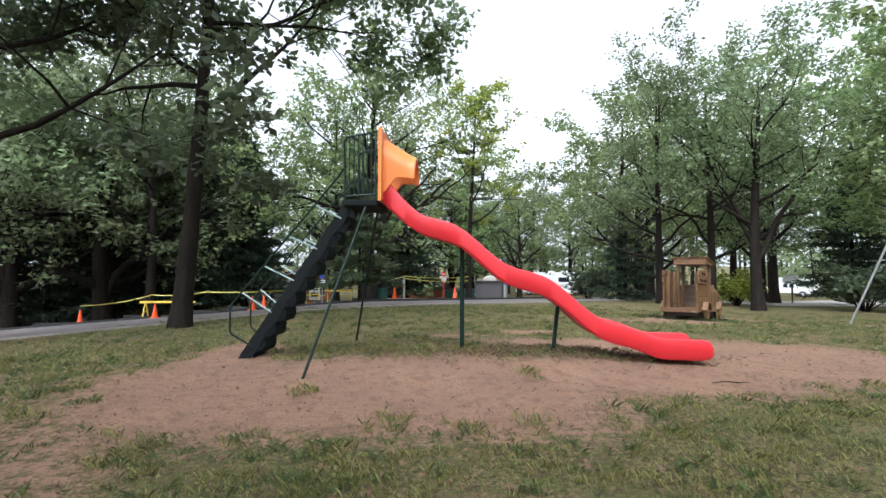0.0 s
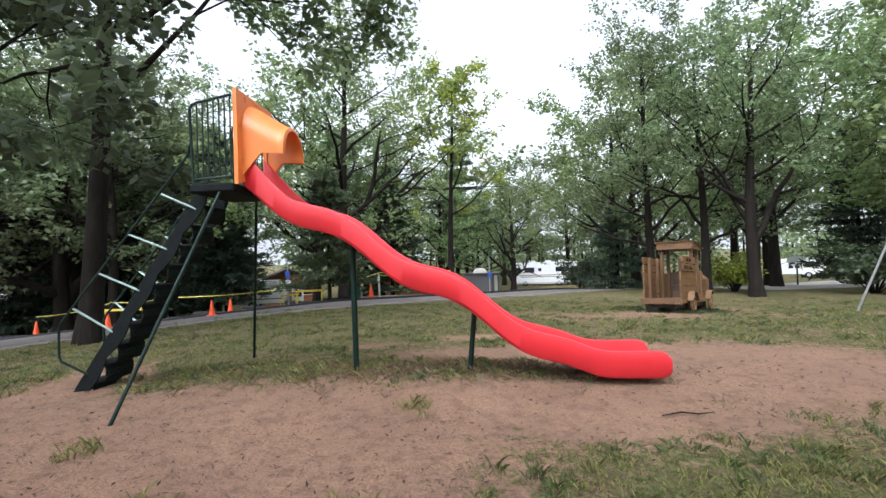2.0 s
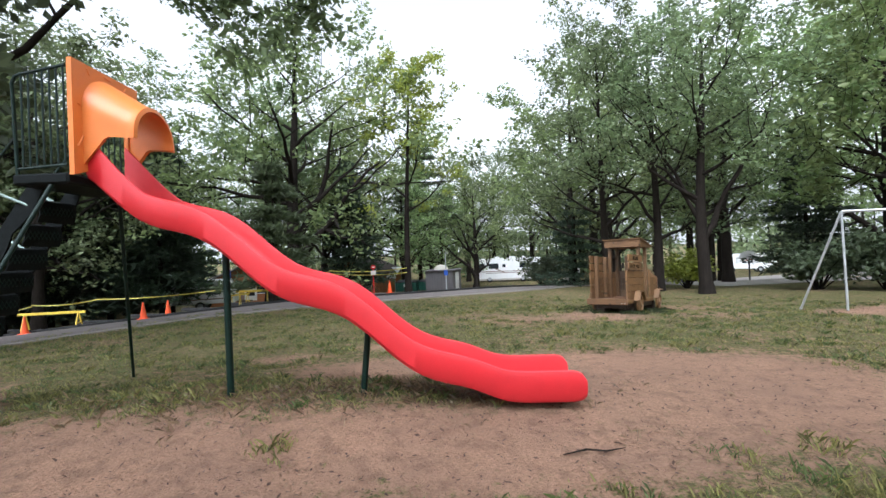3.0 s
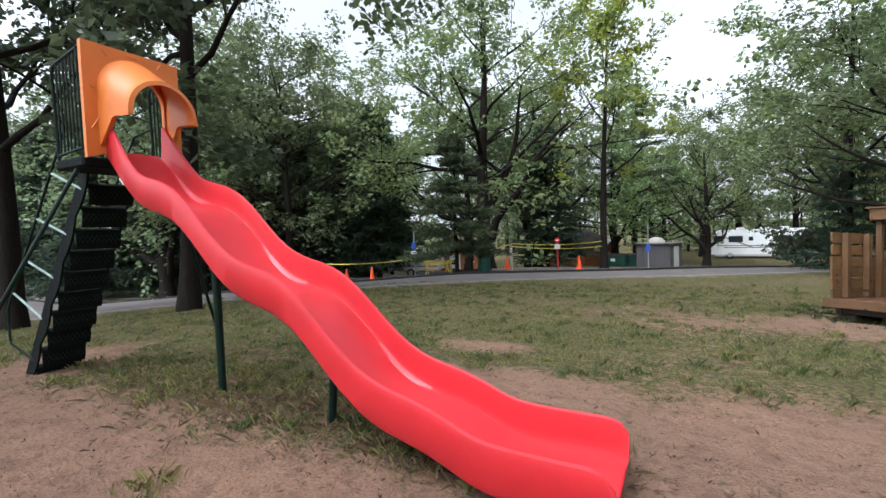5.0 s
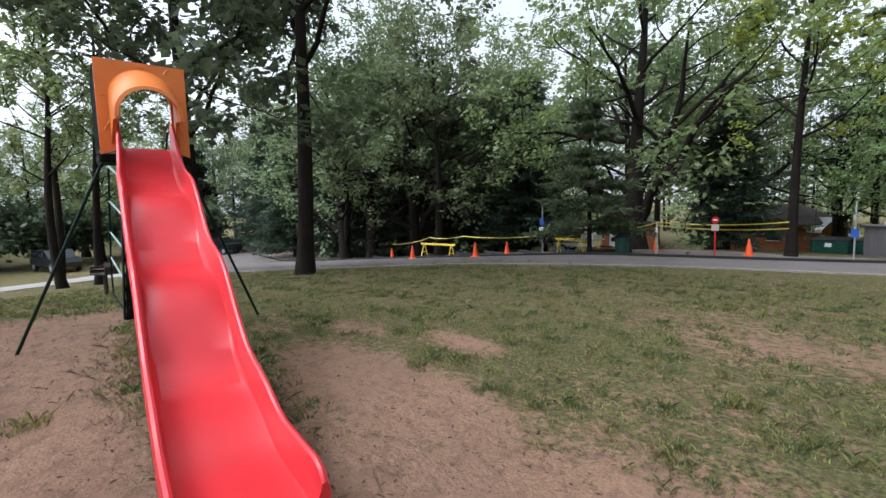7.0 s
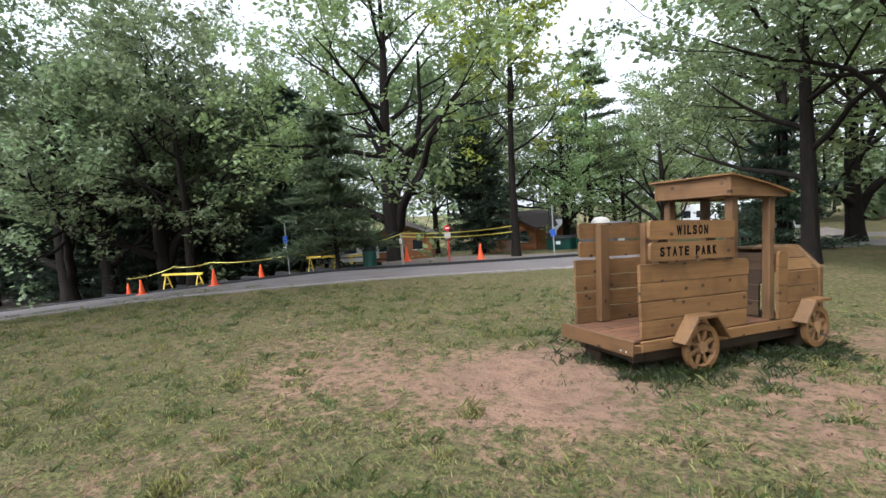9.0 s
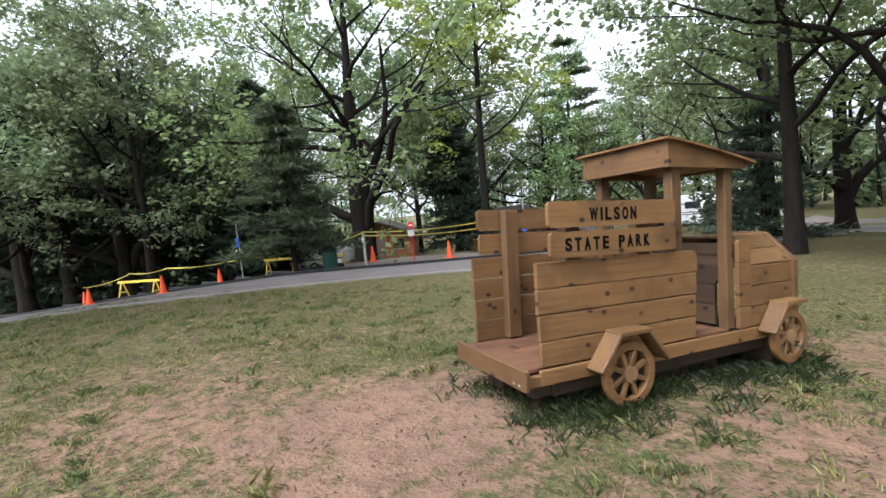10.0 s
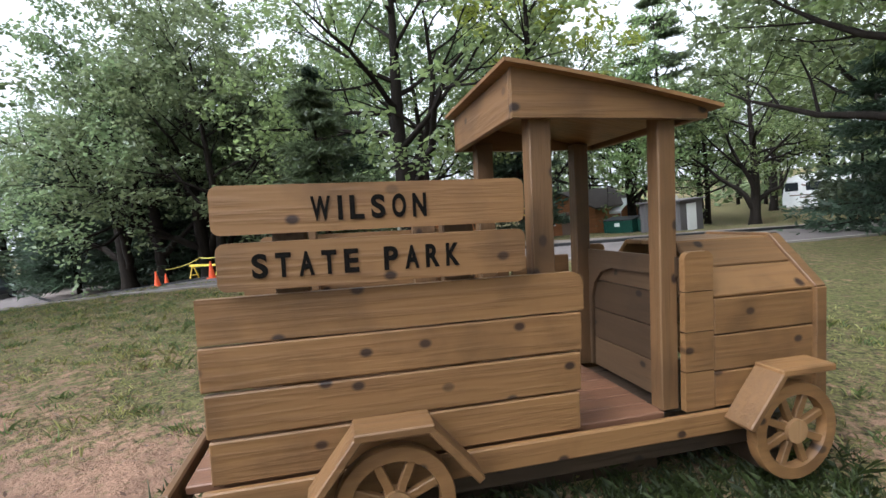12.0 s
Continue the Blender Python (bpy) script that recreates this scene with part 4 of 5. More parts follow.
big = stand(oak("oak_tree", "broad old oak with low spreading limb behind the green bin", 15, 16.5, 0.47, 4.6, 6.2, 10000, 0.30, OAK_LEAF, fork=True, extra=((2.3, 205, 5.5, 0.6), (1.6, 30, 9, 1.7), (1.9, 48, 9, 2.4), (6.0, 200, 7, 0.1), (6.4, 170, 5.5, 0.4))), -5.88, 30.38)
stand(oak("oak_tree", "slender light green tree with open crown beside the road", 16, 15, 0.21, 5.0, 3.4, 4800, 0.23, LIGHT_LEAF, lean=(0.03, 0)), 0.68, 30.71)
stand(oak("oak_tree", "forked dark oak with full round crown at the lawn edge", 41, 14, 0.31, 3.6, 4.6, 10500, 0.20, MID_LEAF, fork=True, extra=((3.3, 150, 5.0, 2.2), (2.5, 20, 7.5, 1.5), (4.4, 140, 5, 0.9))), 13.36, 21.09, scale=0.86)
pair = stand(oak("oak_tree", "dark oak with full crown at the lawn edge", 42, 15, 0.26, 3.9, 4.6, 9500, 0.20, MID_LEAF, extra=((3.2, 20, 5, 0.5), (4.0, 190, 6, 0.9))), 12.42, 23.27, scale=0.84)
right = stand(oak("oak_tree", "broadleaf tree with dark trunk and wide green crown", 17, 15.5, 0.31, 4.0, 5.0, 8000, 0.30, OAK_LEAF, extra=((3.4, 150, 6, 0.9), (3.6, 20, 5, 0.9))), 25.0, 40.5)
spruce = stand(conifer("pine_tree", "young bushy green pine beside the road", 21, 7.0, 0.11, 0.9, 1.9, 14000, 0.30, NEEDLE), -5.3, 24.9)
white_pine = stand(conifer("pine_tree", "tall open white pine with level boughs", 22, 17.5, 0.26, 5.5, 5.0, 15000, 0.38, NEEDLE, sparse=0.8, droop=0.03), 0.5, 52.0)
dark_spruce = stand(conifer("spruce_tree", "dense dark spruce behind the parking lot", 23, 13, 0.2, 0.8, 3.2, 14500, 0.49, DARK_NEEDLE), -15.88, 33.33)
low_spruce = stand(conifer("spruce_tree", "low bluish dark spruce at the lawn edge", 24, 5.5, 0.12, 0.2, 1.9, 7000, 0.26, DARK_NEEDLE), 11.08, 31.23)
# further trees round the park
for ob, x, y, turn, k in (
        (big, -0.99, 48.64, 80, 0.75), (big, 6.34, 50.39, 200, 0.7), (right, -9.85, 36.29, 40, 1.0), (right, 11.65, 33.58, 120, 0.95), (right, 20.45, 31.06, 200, 1.05),
        (right, -18.38, 26.84, 90, 1.0), (big, -23.00, 29.20, 150, 0.9), (right, -27.59, 30.06, 40, 1.0), (big, -32.59, 29.88, 120, 1.1), (right, -8.57, 46.99, 10, 1.05),
        (big, -6.52, 43.48, 60, 1.0), (big, 16.01, 42.13, 20, 0.95), (right, 23.80, 41.29, 60, 1.1), (right, 22.95, 23.20, 200, 0.95), (right, 28.60, 28.59, 310, 1.0), (right, 20.80, 18.47, 120, 0.9),
        (big, 29.00, 15.00, 40, 1.0), (right, 27.00, 6.00, 140, 1.0), (big, -28.40, 24.92, 0, 1.05),
        (slim, -21.50, 6.24, 200, 1.1), (right, -49.0, -1.5, 100, 0.80), (right, -52.0, 4.5, 10, 0.80), (right, -48.5, 9.6, 200, 0.78), (big, -54.00, -7.00, 0, 0.8), (big, -55.5, 8.5, 90, 0.85),
        (big, -8.00, -9.00, 90, 1.0), (big, 3.00, -13.00, 130, 1.1), (right, 22.00, -4.00, 10, 1.1), (right, -37.66, 37.63, 70, 1.1), (big, -23.39, 41.61, 300, 1.1),
        (right, 30.36, 47.75, 80, 1.1), (big, 37.96, 38.26, 190, 1.1), (right, 36.00, 20.00, 100, 1.1), (right, 2.77, 55.61, 30, 0.75), (right, 1.53, 60.85, 200, 0.8), (right, -47.67, 26.73, 30, 1.05), (big, -63.12, 17.29, 70, 1.0), (right, -62.28, 23.14, 160, 1.1), (right, -55.48, 27.09, 200, 1.1), (big, -31.24, 50.65, 60, 1.2), (right, -15.44, 52.24, 60, 1.1), (big, 22.59, 56.71, 80, 1.15)):
    again(ob, x, y, turn, k, MID_LEAF if x < -6 and 20 < y < 50 and (x < -15 or ob is right) else None)
for x, y, turn, k in ((-19.94, 34.18, 30, 1.0), (-24.50, 35.99, 200, 1.1), (-17.89, 37.99, 10, 0.85), (-30.60, 36.35, 70, 1.05), (-35.93, 23.55, 20, 1.0), (-31.91, 26.32, 150, 0.9), (-4.41, 38.60, 80, 0.8), (29.13, 35.66, 10, 0.9), (-28.41, 43.42, 50, 1.2), (-41.98, 27.40, 50, 1.2), (-45.63, 25.08, 20, 1.1), (-52.53, 26.64, 70, 1.2), (-39.55, 33.60, 10, 1.2), (-27.08, 29.28, 120, 0.9), (-60.20, 20.24, 50, 1.0), (-22.29, 32.19, 10, 1.0), (-34.96, 28.75, 80, 1.4)):
    again(dark_spruce, x, y, turn, k)
again(white_pine, -26.37, 44.34, 20, 1.0)
again(pair, 10.8, 25.3, 120, 0.85)
for x, y, turn, k in ((6.5, 66, 10, 1.05), (10.5, 68.5, 130, 1.15), (15.5, 67, 250, 1.1)):
    again(right, x, y, turn, k, MID_LEAF)
for x, y, turn, k in ((-22, 27.6, 40, 1.0), (-27, 26.5, 170, 1.05)):
    again(big, x, y, turn, k, MID_LEAF)


def bush(name, label, seed, radius, height, count, leaf, size):
    rng = np.random.default_rng(seed)
    top = new(name)
    tagged(top, label, "bush")
    s = Shape()
    cs, rs = [], []
    for i in range(14):
        a, q = rng.random() * 6.283, radius * (0.25 + 0.65 * rng.random())
        h = height * (0.45 + 0.5 * rng.random()) * (1.1 - 0.45 * q / radius)
        s.tube([(0.05 * math.cos(a), 0.05 * math.sin(a), -0.05), (0.5 * q * math.cos(a), 0.5 * q * math.sin(a), h * 0.6), (q * math.cos(a), q * math.sin(a), h)], [0.03, 0.02, 0.008], 4, cap=False)
        for t in (0.55, 1.0):
            cs.append((q * t * math.cos(a), q * t * math.sin(a), h * (0.35 + 0.65 * t)))
            rs.append(radius * 0.36)
    part("stem", s, BARK, top)
    v, f = leaf_cloud(rng, cs, rs, count, size)
    v[:, 2] = np.maximum(v[:, 2], 0.03)
    quick_part("foliage", v, f, leaf, top)
    return top


stand(bush("bush", "bright yellow-green leafy bush at the lawn edge", 31, 1.25, 2.0, 3500, LIGHT_LEAF, 0.17), 14.38, 24.53)
dark_bush = stand(bush("bush", "dense dark green shrub behind the swing set", 32, 1.8, 2.6, 3200, DARK_LEAF, 0.21), 18.07, 21.38)
again(dark_bush, 19.74, 20.18, 90, 1.1)
again(dark_bush, 10.83, 39.63, 30, 1.2)
for x, y, turn, k in ((-44.00, -6.00, 60, 2.6), (-48.5, 6.6, 10, 2.6), (-47.97, 1.18, 90, 2.8), (-37.47, -4.65, 300, 2.0), (-49.0, 12.5, 220, 2.6), (-50.0, 18.0, 20, 2.5)):
    again(dark_bush, x, y, turn, k)


def woods():
    """The woods all round, past the park: one mass of foliage and stems."""
    rng = np.random.default_rng(77)
    cs, rs, s = [], [], Shape()
    for i in range(420):
        a, d = rng.random() * 6.283, 62 + 38 * rng.random()
        x, y = 3 + d * math.cos(a), 12 + d * math.sin(a)
        h = 12 + 7 * rng.random()
        if 1.20 < a < 1.62 or 0.82 < a < 0.95 or 2.06 < a < 2.18:
            h *= 0.55
        if abs(a - 3.28) < 0.26:
            h *= 0.55
        s.tube([(x, y, gz(x, y) - 0.2), (x + rng.normal() * 0.4, y, gz(x, y) + h * 0.9)], [0.22, 0.05], 5, cap=False)
        for k in range(9):
            cs.append((x + rng.normal() * 2.2, y + rng.normal() * 2.2, gz(x, y) + h * (0.12 + 0.85 * rng.random())))
            rs.append(1.9)
    v, f = leaf_cloud(rng, cs, rs, 80000, 0.84)
    top = new("far_woods")
    tagged(top, "green woods that close the park all round", "woods", kind="stuff")
    tagged(part("stems", s, BARK, top), kind="stuff")
    tagged(quick_part("foliage", v, f, MID_LEAF, top), kind="stuff")


woods()


# ---- road furniture ----
def cone_shape():
    ob = new("traffic_cone")
    tagged(ob, "orange plastic traffic cone standing on the asphalt", "traffic cone", "traffic cones")
    part("base", Shape().box(-0.18, 0.18, -0.18, 0.18, 0.0, 0.035, 0.012), CONE, ob)
    part("body", Shape().tube([(0, 0, 0.03), (0, 0, 0.10), (0, 0, 0.68), (0, 0, 0.71)], [0.145, 0.13, 0.035, 0.028], 16), CONE, ob, smooth=40)
    return ob


cone = stand(cone_shape(), -10.05, 22.4, lift=0.03)
for x, y in ((-10.9, 25.6), (-0.2, 28.5), (0.6, 31.0), (-20.6, 24.4), (-14.65, 21.9), (-3.9, 28.2)):
    again(cone, x, y, 30 * x).location.z += 0.03


def barricade(length):
    ob = new("barricade")
    tagged(ob, "yellow sawhorse barricade closing off the parking lot", "barricade", "barricades")
    part("top_rail", Shape().box(-length / 2, length / 2, -0.03, 0.03, 0.70, 0.82), YELLOW, ob)
    for x in (-length / 2 + 0.3, length / 2 - 0.3):
        for s in (-1, 1):
            part("leg", Shape().tube([(x, s * 0.27, 0), (x, s * 0.03, 0.74)], 0.035, 4), YELLOW, ob)
        part("brace", Shape().box(x - 0.02, x + 0.02, -0.2, 0.2, 0.22, 0.28), YELLOW, ob)
    return ob


saw = stand(barricade(2.9), -15.87, 24.69, 8, lift=0.03)
for x, y, a in ((-6.51, 25.29, 12), (-10.82, 33.47, 60)):
    again(saw, x, y, a).scale = (0.55, 0.8, 0.9)


def wheel_stop():
    ob = Shape().prism([(-0.11, 0), (-0.09, 0.11), (-0.04, 0.15), (0.04, 0.15), (0.09, 0.11), (0.11, 0)], 0, -0.98, 0.98)
    ob = part("wheel_stop", ob, TAR)
    return tagged(ob, "black tarred log wheel stop on the lot", "wheel stop", "wheel stops")


stop = stand(wheel_stop(), -18.99, 26.72, -8, lift=0.02)
for x, y, a in ((-15.00, 26.27, -3), (-12.46, 26.39, -5), (-9.60, 26.03, -14), (-7.04, 25.76, -6), (-4.99, 25.96, 35), (-22.40, 24.65, 5)):
    again(stop, x, y, a).location.z += 0.02


def ribbon(points, width=0.05, sag=0.12):
    s, v = Shape(), []
    pts = []
    for a, b in zip(points, points[1:]):
        for i in range(10):
            t = i / 10
            pts.append((a[0] * (1 - t) + b[0] * t, a[1] * (1 - t) + b[1] * t, a[2] * (1 - t) + b[2] * t - sag * 4 * t * (1 - t)))
    pts.append(points[-1])
    rings = []
    for i, (x, y, z) in enumerate(pts):
        tw = 0.35 * math.sin(i * 0.7)
        rings.append([(x, y + tw * width, z + width / 2), (x + 0.004, y + 0.004 + tw * width, z + width / 2), (x + 0.004, y + 0.004 - tw * width, z - width / 2), (x, y - tw * width, z - width / 2)])
    return s.loft(rings)


for pts in (((-17.0, 24.9, -0.15), (-14.0, 25.1, 0.0), (-7.0, 24.0, 0.35), (-5.7, 25.6, 0.45), (-3.1, 26.55, 0.85)), ((-3.08, 26.55, 0.88), (0.64, 30.45, 0.75)), ((-3.08, 26.55, 0.74), (0.64, 30.45, 0.48)), ((-17.0, 24.9, -0.2), (-20.6, 24.4, -0.75))):
    tagged(part("caution_tape", ribbon(pts), TAPE), "yellow caution tape strung between posts", "caution tape", "caution tapes")


def trash_bin():
    ob = thing("trash_bin", (-4.2, 25.7, gz(-4.2, 25.7) + 0.02), "green slatted trash barrel with dark domed lid", "trash bin")
    part("barrel", Shape().tube([(0, 0, 0), (0, 0, 0.05), (0, 0, 0.66), (0, 0, 0.70)], [0.26, 0.275, 0.275, 0.26], 24), BIN_GREEN, ob, smooth=40)
    for i in range(24):
        a = i * math.pi / 12
        part("slat", Shape().box(0.272, 0.292, -0.03, 0.03, 0.03, 0.66, 0.006).moved(Matrix.Rotation(a, 4, "Z")), BIN_GREEN, ob)
    part("lid", Shape().tube([(0, 0, 0.70), (0, 0, 0.74), (0, 0, 0.86), (0, 0, 0.90)], [0.29, 0.29, 0.2, 0.06], 24), DARK, ob, "dark domed lid", smooth=40)


trash_bin()


def sign_post(name, x, y, height, label, plates, mat=GALV, radius=0.03):
    ob = thing(name, (x, y, gz(x, y)), label, "sign")
    part("post", Shape().tube([(0, 0, -0.1), (0, 0, height)], radius, 8), mat, ob, smooth=True)
    for kind, z, w, h, m in plates:
        if kind == "oct":
            o = [(w / 2 * math.cos(radians(22.5 + 45 * i)) / math.cos(radians(22.5)), z + w / 2 * math.sin(radians(22.5 + 45 * i)) / math.cos(radians(22.5))) for i in range(8)]
            part("plate", Shape().prism(o, 1, -0.05, -0.035), m, ob)
            part("legend", Shape().box(-w * 0.3, w * 0.3, -0.054, -0.051, z - 0.022, z + 0.022, 0), WHITE, ob)
        else:
            part("plate", Shape().prism(rounded(-w / 2, w / 2, z - h / 2, z + h / 2, 0.02, (1, 1, 1, 1)), 1, -0.05, -0.035), m, ob)
            if m is WHITE:
                part("legend", Shape().box(-w * 0.33, w * 0.33, -0.054, -0.051, z - h * 0.18, z + h * 0.12, 0), DARK, ob)
    return ob


sign_post("stop_sign", -0.82, 26.65, 1.62, "red post with red octagon sign and white notice", (("oct", 1.50, 0.24, 0.3, SIGN_RED), ("rect", 1.20, 0.26, 0.24, BEIGE)), SIGN_RED).rotation_euler = (0, 0, radians(12))
sign_post("parking_sign", -6.98, 23.74, 2.35, "steel post with blue parking sign and white plate", (("rect", 1.55, 0.22, 0.36, SIGN_BLUE), ("rect", 1.22, 0.30, 0.14, WHITE)))
sign_post("sign", 2.98, 28.95, 2.2, "thin steel post with small blue sign", (("rect", 1.05, 0.22, 0.3, SIGN_BLUE),))
sign_post("sign", 12.30, 35.01, 1.2, "small white sign on a short post", (("rect", 1.05, 0.3, 0.4, WHITE),))
# white panel on a post, put in place of a far white vehicle
sign_post("notice_board", -12.78, 40.08, 1.5, "large white panel behind the old oak, standing for a vehicle", (("rect", 0.95, 1.0, 1.2, WHITE),), STONE, 0.04)
post = thing("bollard", (-3.1, 26.6, gz(-3.1, 26.6)), "pale weathered wooden post holding caution tape", "post")
part("post", Shape().tube([(0, 0, -0.1), (0, 0, 1.30), (0, 0, 1.36)], [0.06, 0.055, 0.03], 10), STONE, post, smooth=40)
part("notice", Shape().box(-0.06, 0.06, -0.072, -0.06, 0.95, 1.15), WHITE, post)


def grill():
    ob = thing("park_grill", (-8.4, 7.64, gz(-8.4, 7.64)), "rusty pedestal park grill standing on the grass", "grill", turn=35)
    part("pedestal", Shape().tube([(0, 0, -0.1), (0, 0, 0.55)], 0.05, 10), IRON, ob, smooth=40)
    part("firebox", Shape().box(-0.26, 0.26, -0.2, 0.2, 0.55, 0.60).box(-0.26, 0.26, 0.17, 0.2, 0.60, 0.80).box(-0.26, -0.23, -0.2, 0.17, 0.60, 0.76).box(0.23, 0.26, -0.2, 0.17, 0.60, 0.76), IRON, ob)
    for i in range(9):
        part("grate_bar", Shape().tube([(-0.23, -0.17 + 0.04 * i, 0.70), (0.23, -0.17 + 0.04 * i, 0.70)], 0.007, 5), IRON, ob)


grill()


# ---- buildings and vehicles ----
def canopy_tent():
    ob = thing("canopy_tent", (-4.2, 52.0, gz(-4.2, 52.0)), "white canvas canopy tent on the parking lot", "tent", turn=-12)
    w, d, h = 2.7, 2.1, 1.8
    for x in (-w, w):
        for y in (-d, d):
            part("pole", Shape().tube([(x, y, 0), (x, y, h)], 0.03, 8), GALV, ob)
    roof = Shape()
    rings = []
    for i in range(9):
        t = -1 + 2 * i / 8
        z = h + 0.85 * (1 - abs(t)) ** 0.8
        rings.append([(w * 1.05 * x, d * 1.08 * t, z + 0.03 * (1 - x * x)) for x in (-1, -0.6, -0.2, 0.2, 0.6, 1)] + [(w * 1.05 * x, d * 1.08 * t, z - 0.03) for x in (1, 0.6, 0.2, -0.2, -0.6, -1)])
    part("roof", roof.loft(rings), CANVAS, ob, smooth=30)
    part("valance", Shape().box(-w * 1.05, w * 1.05, -d * 1.08, -d * 1.06, h - 0.2, h), CANVAS, ob)
    part("side_sheet", Shape().box(-w, w, d - 0.02, d, 0.1, h), GREY, ob)
    part("table", Shape().box(-1.1, 1.3, -0.4, 0.3, 0.55, 0.6).box(-1.0, -0.92, -0.3, 0.2, 0, 0.55).box(1.12, 1.2, -0.3, 0.2, 0, 0.55), BEIGE, ob)


canopy_tent()


def dumpster(x, y, turn):
    ob = thing("dumpster", (x, y, gz(x, y)), "dark green steel dumpster with white sticker", "dumpster", "dumpsters", turn)
    part("body", Shape().prism([(-0.6, 0.08), (0.6, 0.08), (0.68, 1.0), (-0.68, 0.85)], 0, -0.95, 0.95), BIN_GREEN, ob)
    part("lid", Shape().box(-0.97, 0.97, -0.7, 0.72, 0, 0.05).moved(pose(0, 0, 0.93, 6, 0, 0)), DARK, ob)
    part("sticker", Shape().box(-0.2, 0.15, -0.672, -0.66, 0.48, 0.72, 0), WHITE, ob)
    for a in (-0.8, 0.8):
        part("rib", Shape().box(a - 0.04, a + 0.04, -0.71, -0.66, 0.1, 0.85), BIN_GREEN, ob)


dumpster(-0.39, 44.46, -8)
dumpster(1.68, 44.77, -10)


def shed():
    ob = thing("shed", (2.9, 42.9, gz(2.9, 42.9)), "small grey shed with pale domed roof vent", "shed", turn=-20)
    part("wall", Shape().box(-1.25, 1.25, -1.1, 1.1, 0, 1.72, 0.02), GREY, ob)
    for i in range(12):
        x = -1.2 + 0.21 * i
        part("batten", Shape().box(x, x + 0.04, -1.125, -1.1, 0.02, 1.7, 0.004), GREY, ob)
    part("roof", Shape().box(-1.4, 1.4, -1.25, 1.25, 1.72, 1.80), GREY, ob)
    part("dome", Shape().tube([(-0.2, 0, 1.80), (-0.2, 0, 1.95), (-0.2, 0, 2.15), (-0.2, 0, 2.22)], [0.62, 0.6, 0.4, 0.1], 20), BEIGE, ob, "pale domed vent", smooth=40)
    part("door", Shape().box(1.25, 1.28, -0.5, 0.4, 0.05, 1.55), WHITE, ob)


shed()


def road_wheel(parent, x, y, r, w=0.22):
    t = part("wheel", Shape().tube([(x, y - w / 2, r), (x, y - w / 2 + 0.03, r), (x, y + w / 2 - 0.03, r), (x, y + w / 2, r)], [r * 0.9, r, r, r * 0.9], 24), DARK, parent, smooth=40)
    part("rim", Shape().tube([(x, y - w / 2 - 0.012, r), (x, y + w / 2 + 0.012, r)], r * 0.55, 16), GALV, t, smooth=40)


def motorhome(x, y, turn, length=9.0, label="white motorhome with brown stripes parked beside the lot"):
    ob = thing("motorhome", (x, y, gz(x, y)), label, "motorhome", turn=turn)
    h = length / 2
    o = [(-h, 0.45), (h, 0.45), (h, 3.0), (h - 0.15, 3.05), (-h + 0.9, 3.05), (-h + 0.45, 2.95), (-h + 0.1, 1.9), (-h, 1.2)]
    part("body", Shape().prism(o, 1, -1.2, 1.2), WHITE, ob)
    part("skirt", Shape().box(-h + 0.3, h - 0.2, -1.19, 1.19, 0.25, 0.45), BEIGE, ob)
    for xa, xb, za, zb in ((-h + 0.2, -h + 1.1, 1.75, 2.45), (-h + 1.6, -h + 2.9, 1.75, 2.4), (-h + 3.4, -h + 3.8, 1.9, 2.3), (h - 2.8, h - 1.4, 1.8, 2.4)):
        wdw = part("window", Shape().prism(rounded(xa, xb, za, zb, 0.08, (1, 1, 1, 1)), 1, -1.212, -1.196), GLASS_DARK, ob)
        part("window_frame", Shape().box(xa - 0.04, xb + 0.04, -1.206, -1.198, zb + 0.005, zb + 0.04, 0), GALV, wdw)
    for z, a, b in ((1.35, -h + 0.5, h - 0.1), (1.15, -h + 1.2, h - 1.5)):
        part("stripe", Shape().box(a, b, -1.209, -1.199, z, z + 0.09, 0), BROWN_TRIM, ob)
    part("swoosh", Shape().box(-1.4, 1.4, -1.208, -1.199, -0.06, 0.06, 0).moved(pose(-h + 2.6, 0, 1.7, 0, 24, 0)), BROWN_TRIM, ob)
    for xa in (-1.5, 0.6, 2.3):
        part("roof_unit", Shape().box(xa - 0.4, xa + 0.4, -0.4, 0.4, 3.05, 3.28, 0.06), WHITE, ob)
    for xa in (-h + 1.7, h - 2.4):
        for s in (-1.08, 1.08):
            road_wheel(ob, xa, s, 0.42)
    return ob


motorhome(11.6, 63.5, -5, 8.4)


def travel_trailer(x, y, turn, length, height, label):
    ob = thing("travel_trailer", (x, y, gz(x, y)), label, "trailer", "trailers", turn)
    h = length / 2
    part("body", Shape().prism([(-h, 0.5), (h, 0.5), (h, height * 0.6), (h - 0.5, height), (-h + 0.3, height), (-h, height * 0.75)], 1, -1.1, 1.1), WHITE, ob)
    for xa in (-h + 0.6, 0.2):
        part("window", Shape().box(xa, xa + 1.0, -1.112, -1.1, height * 0.52, height * 0.75), GLASS_DARK, ob)
    part("stripe", Shape().box(-h + 0.1, h - 0.1, -1.108, -1.1, height * 0.36, height * 0.4, 0), BROWN_TRIM, ob)
    for s in (-1.0, 1.0):
        road_wheel(ob, -0.2, s, 0.34)
    part("tow_bar", Shape().box(h, h + 1.1, -0.06, 0.06, 0.42, 0.52), DARK, ob)


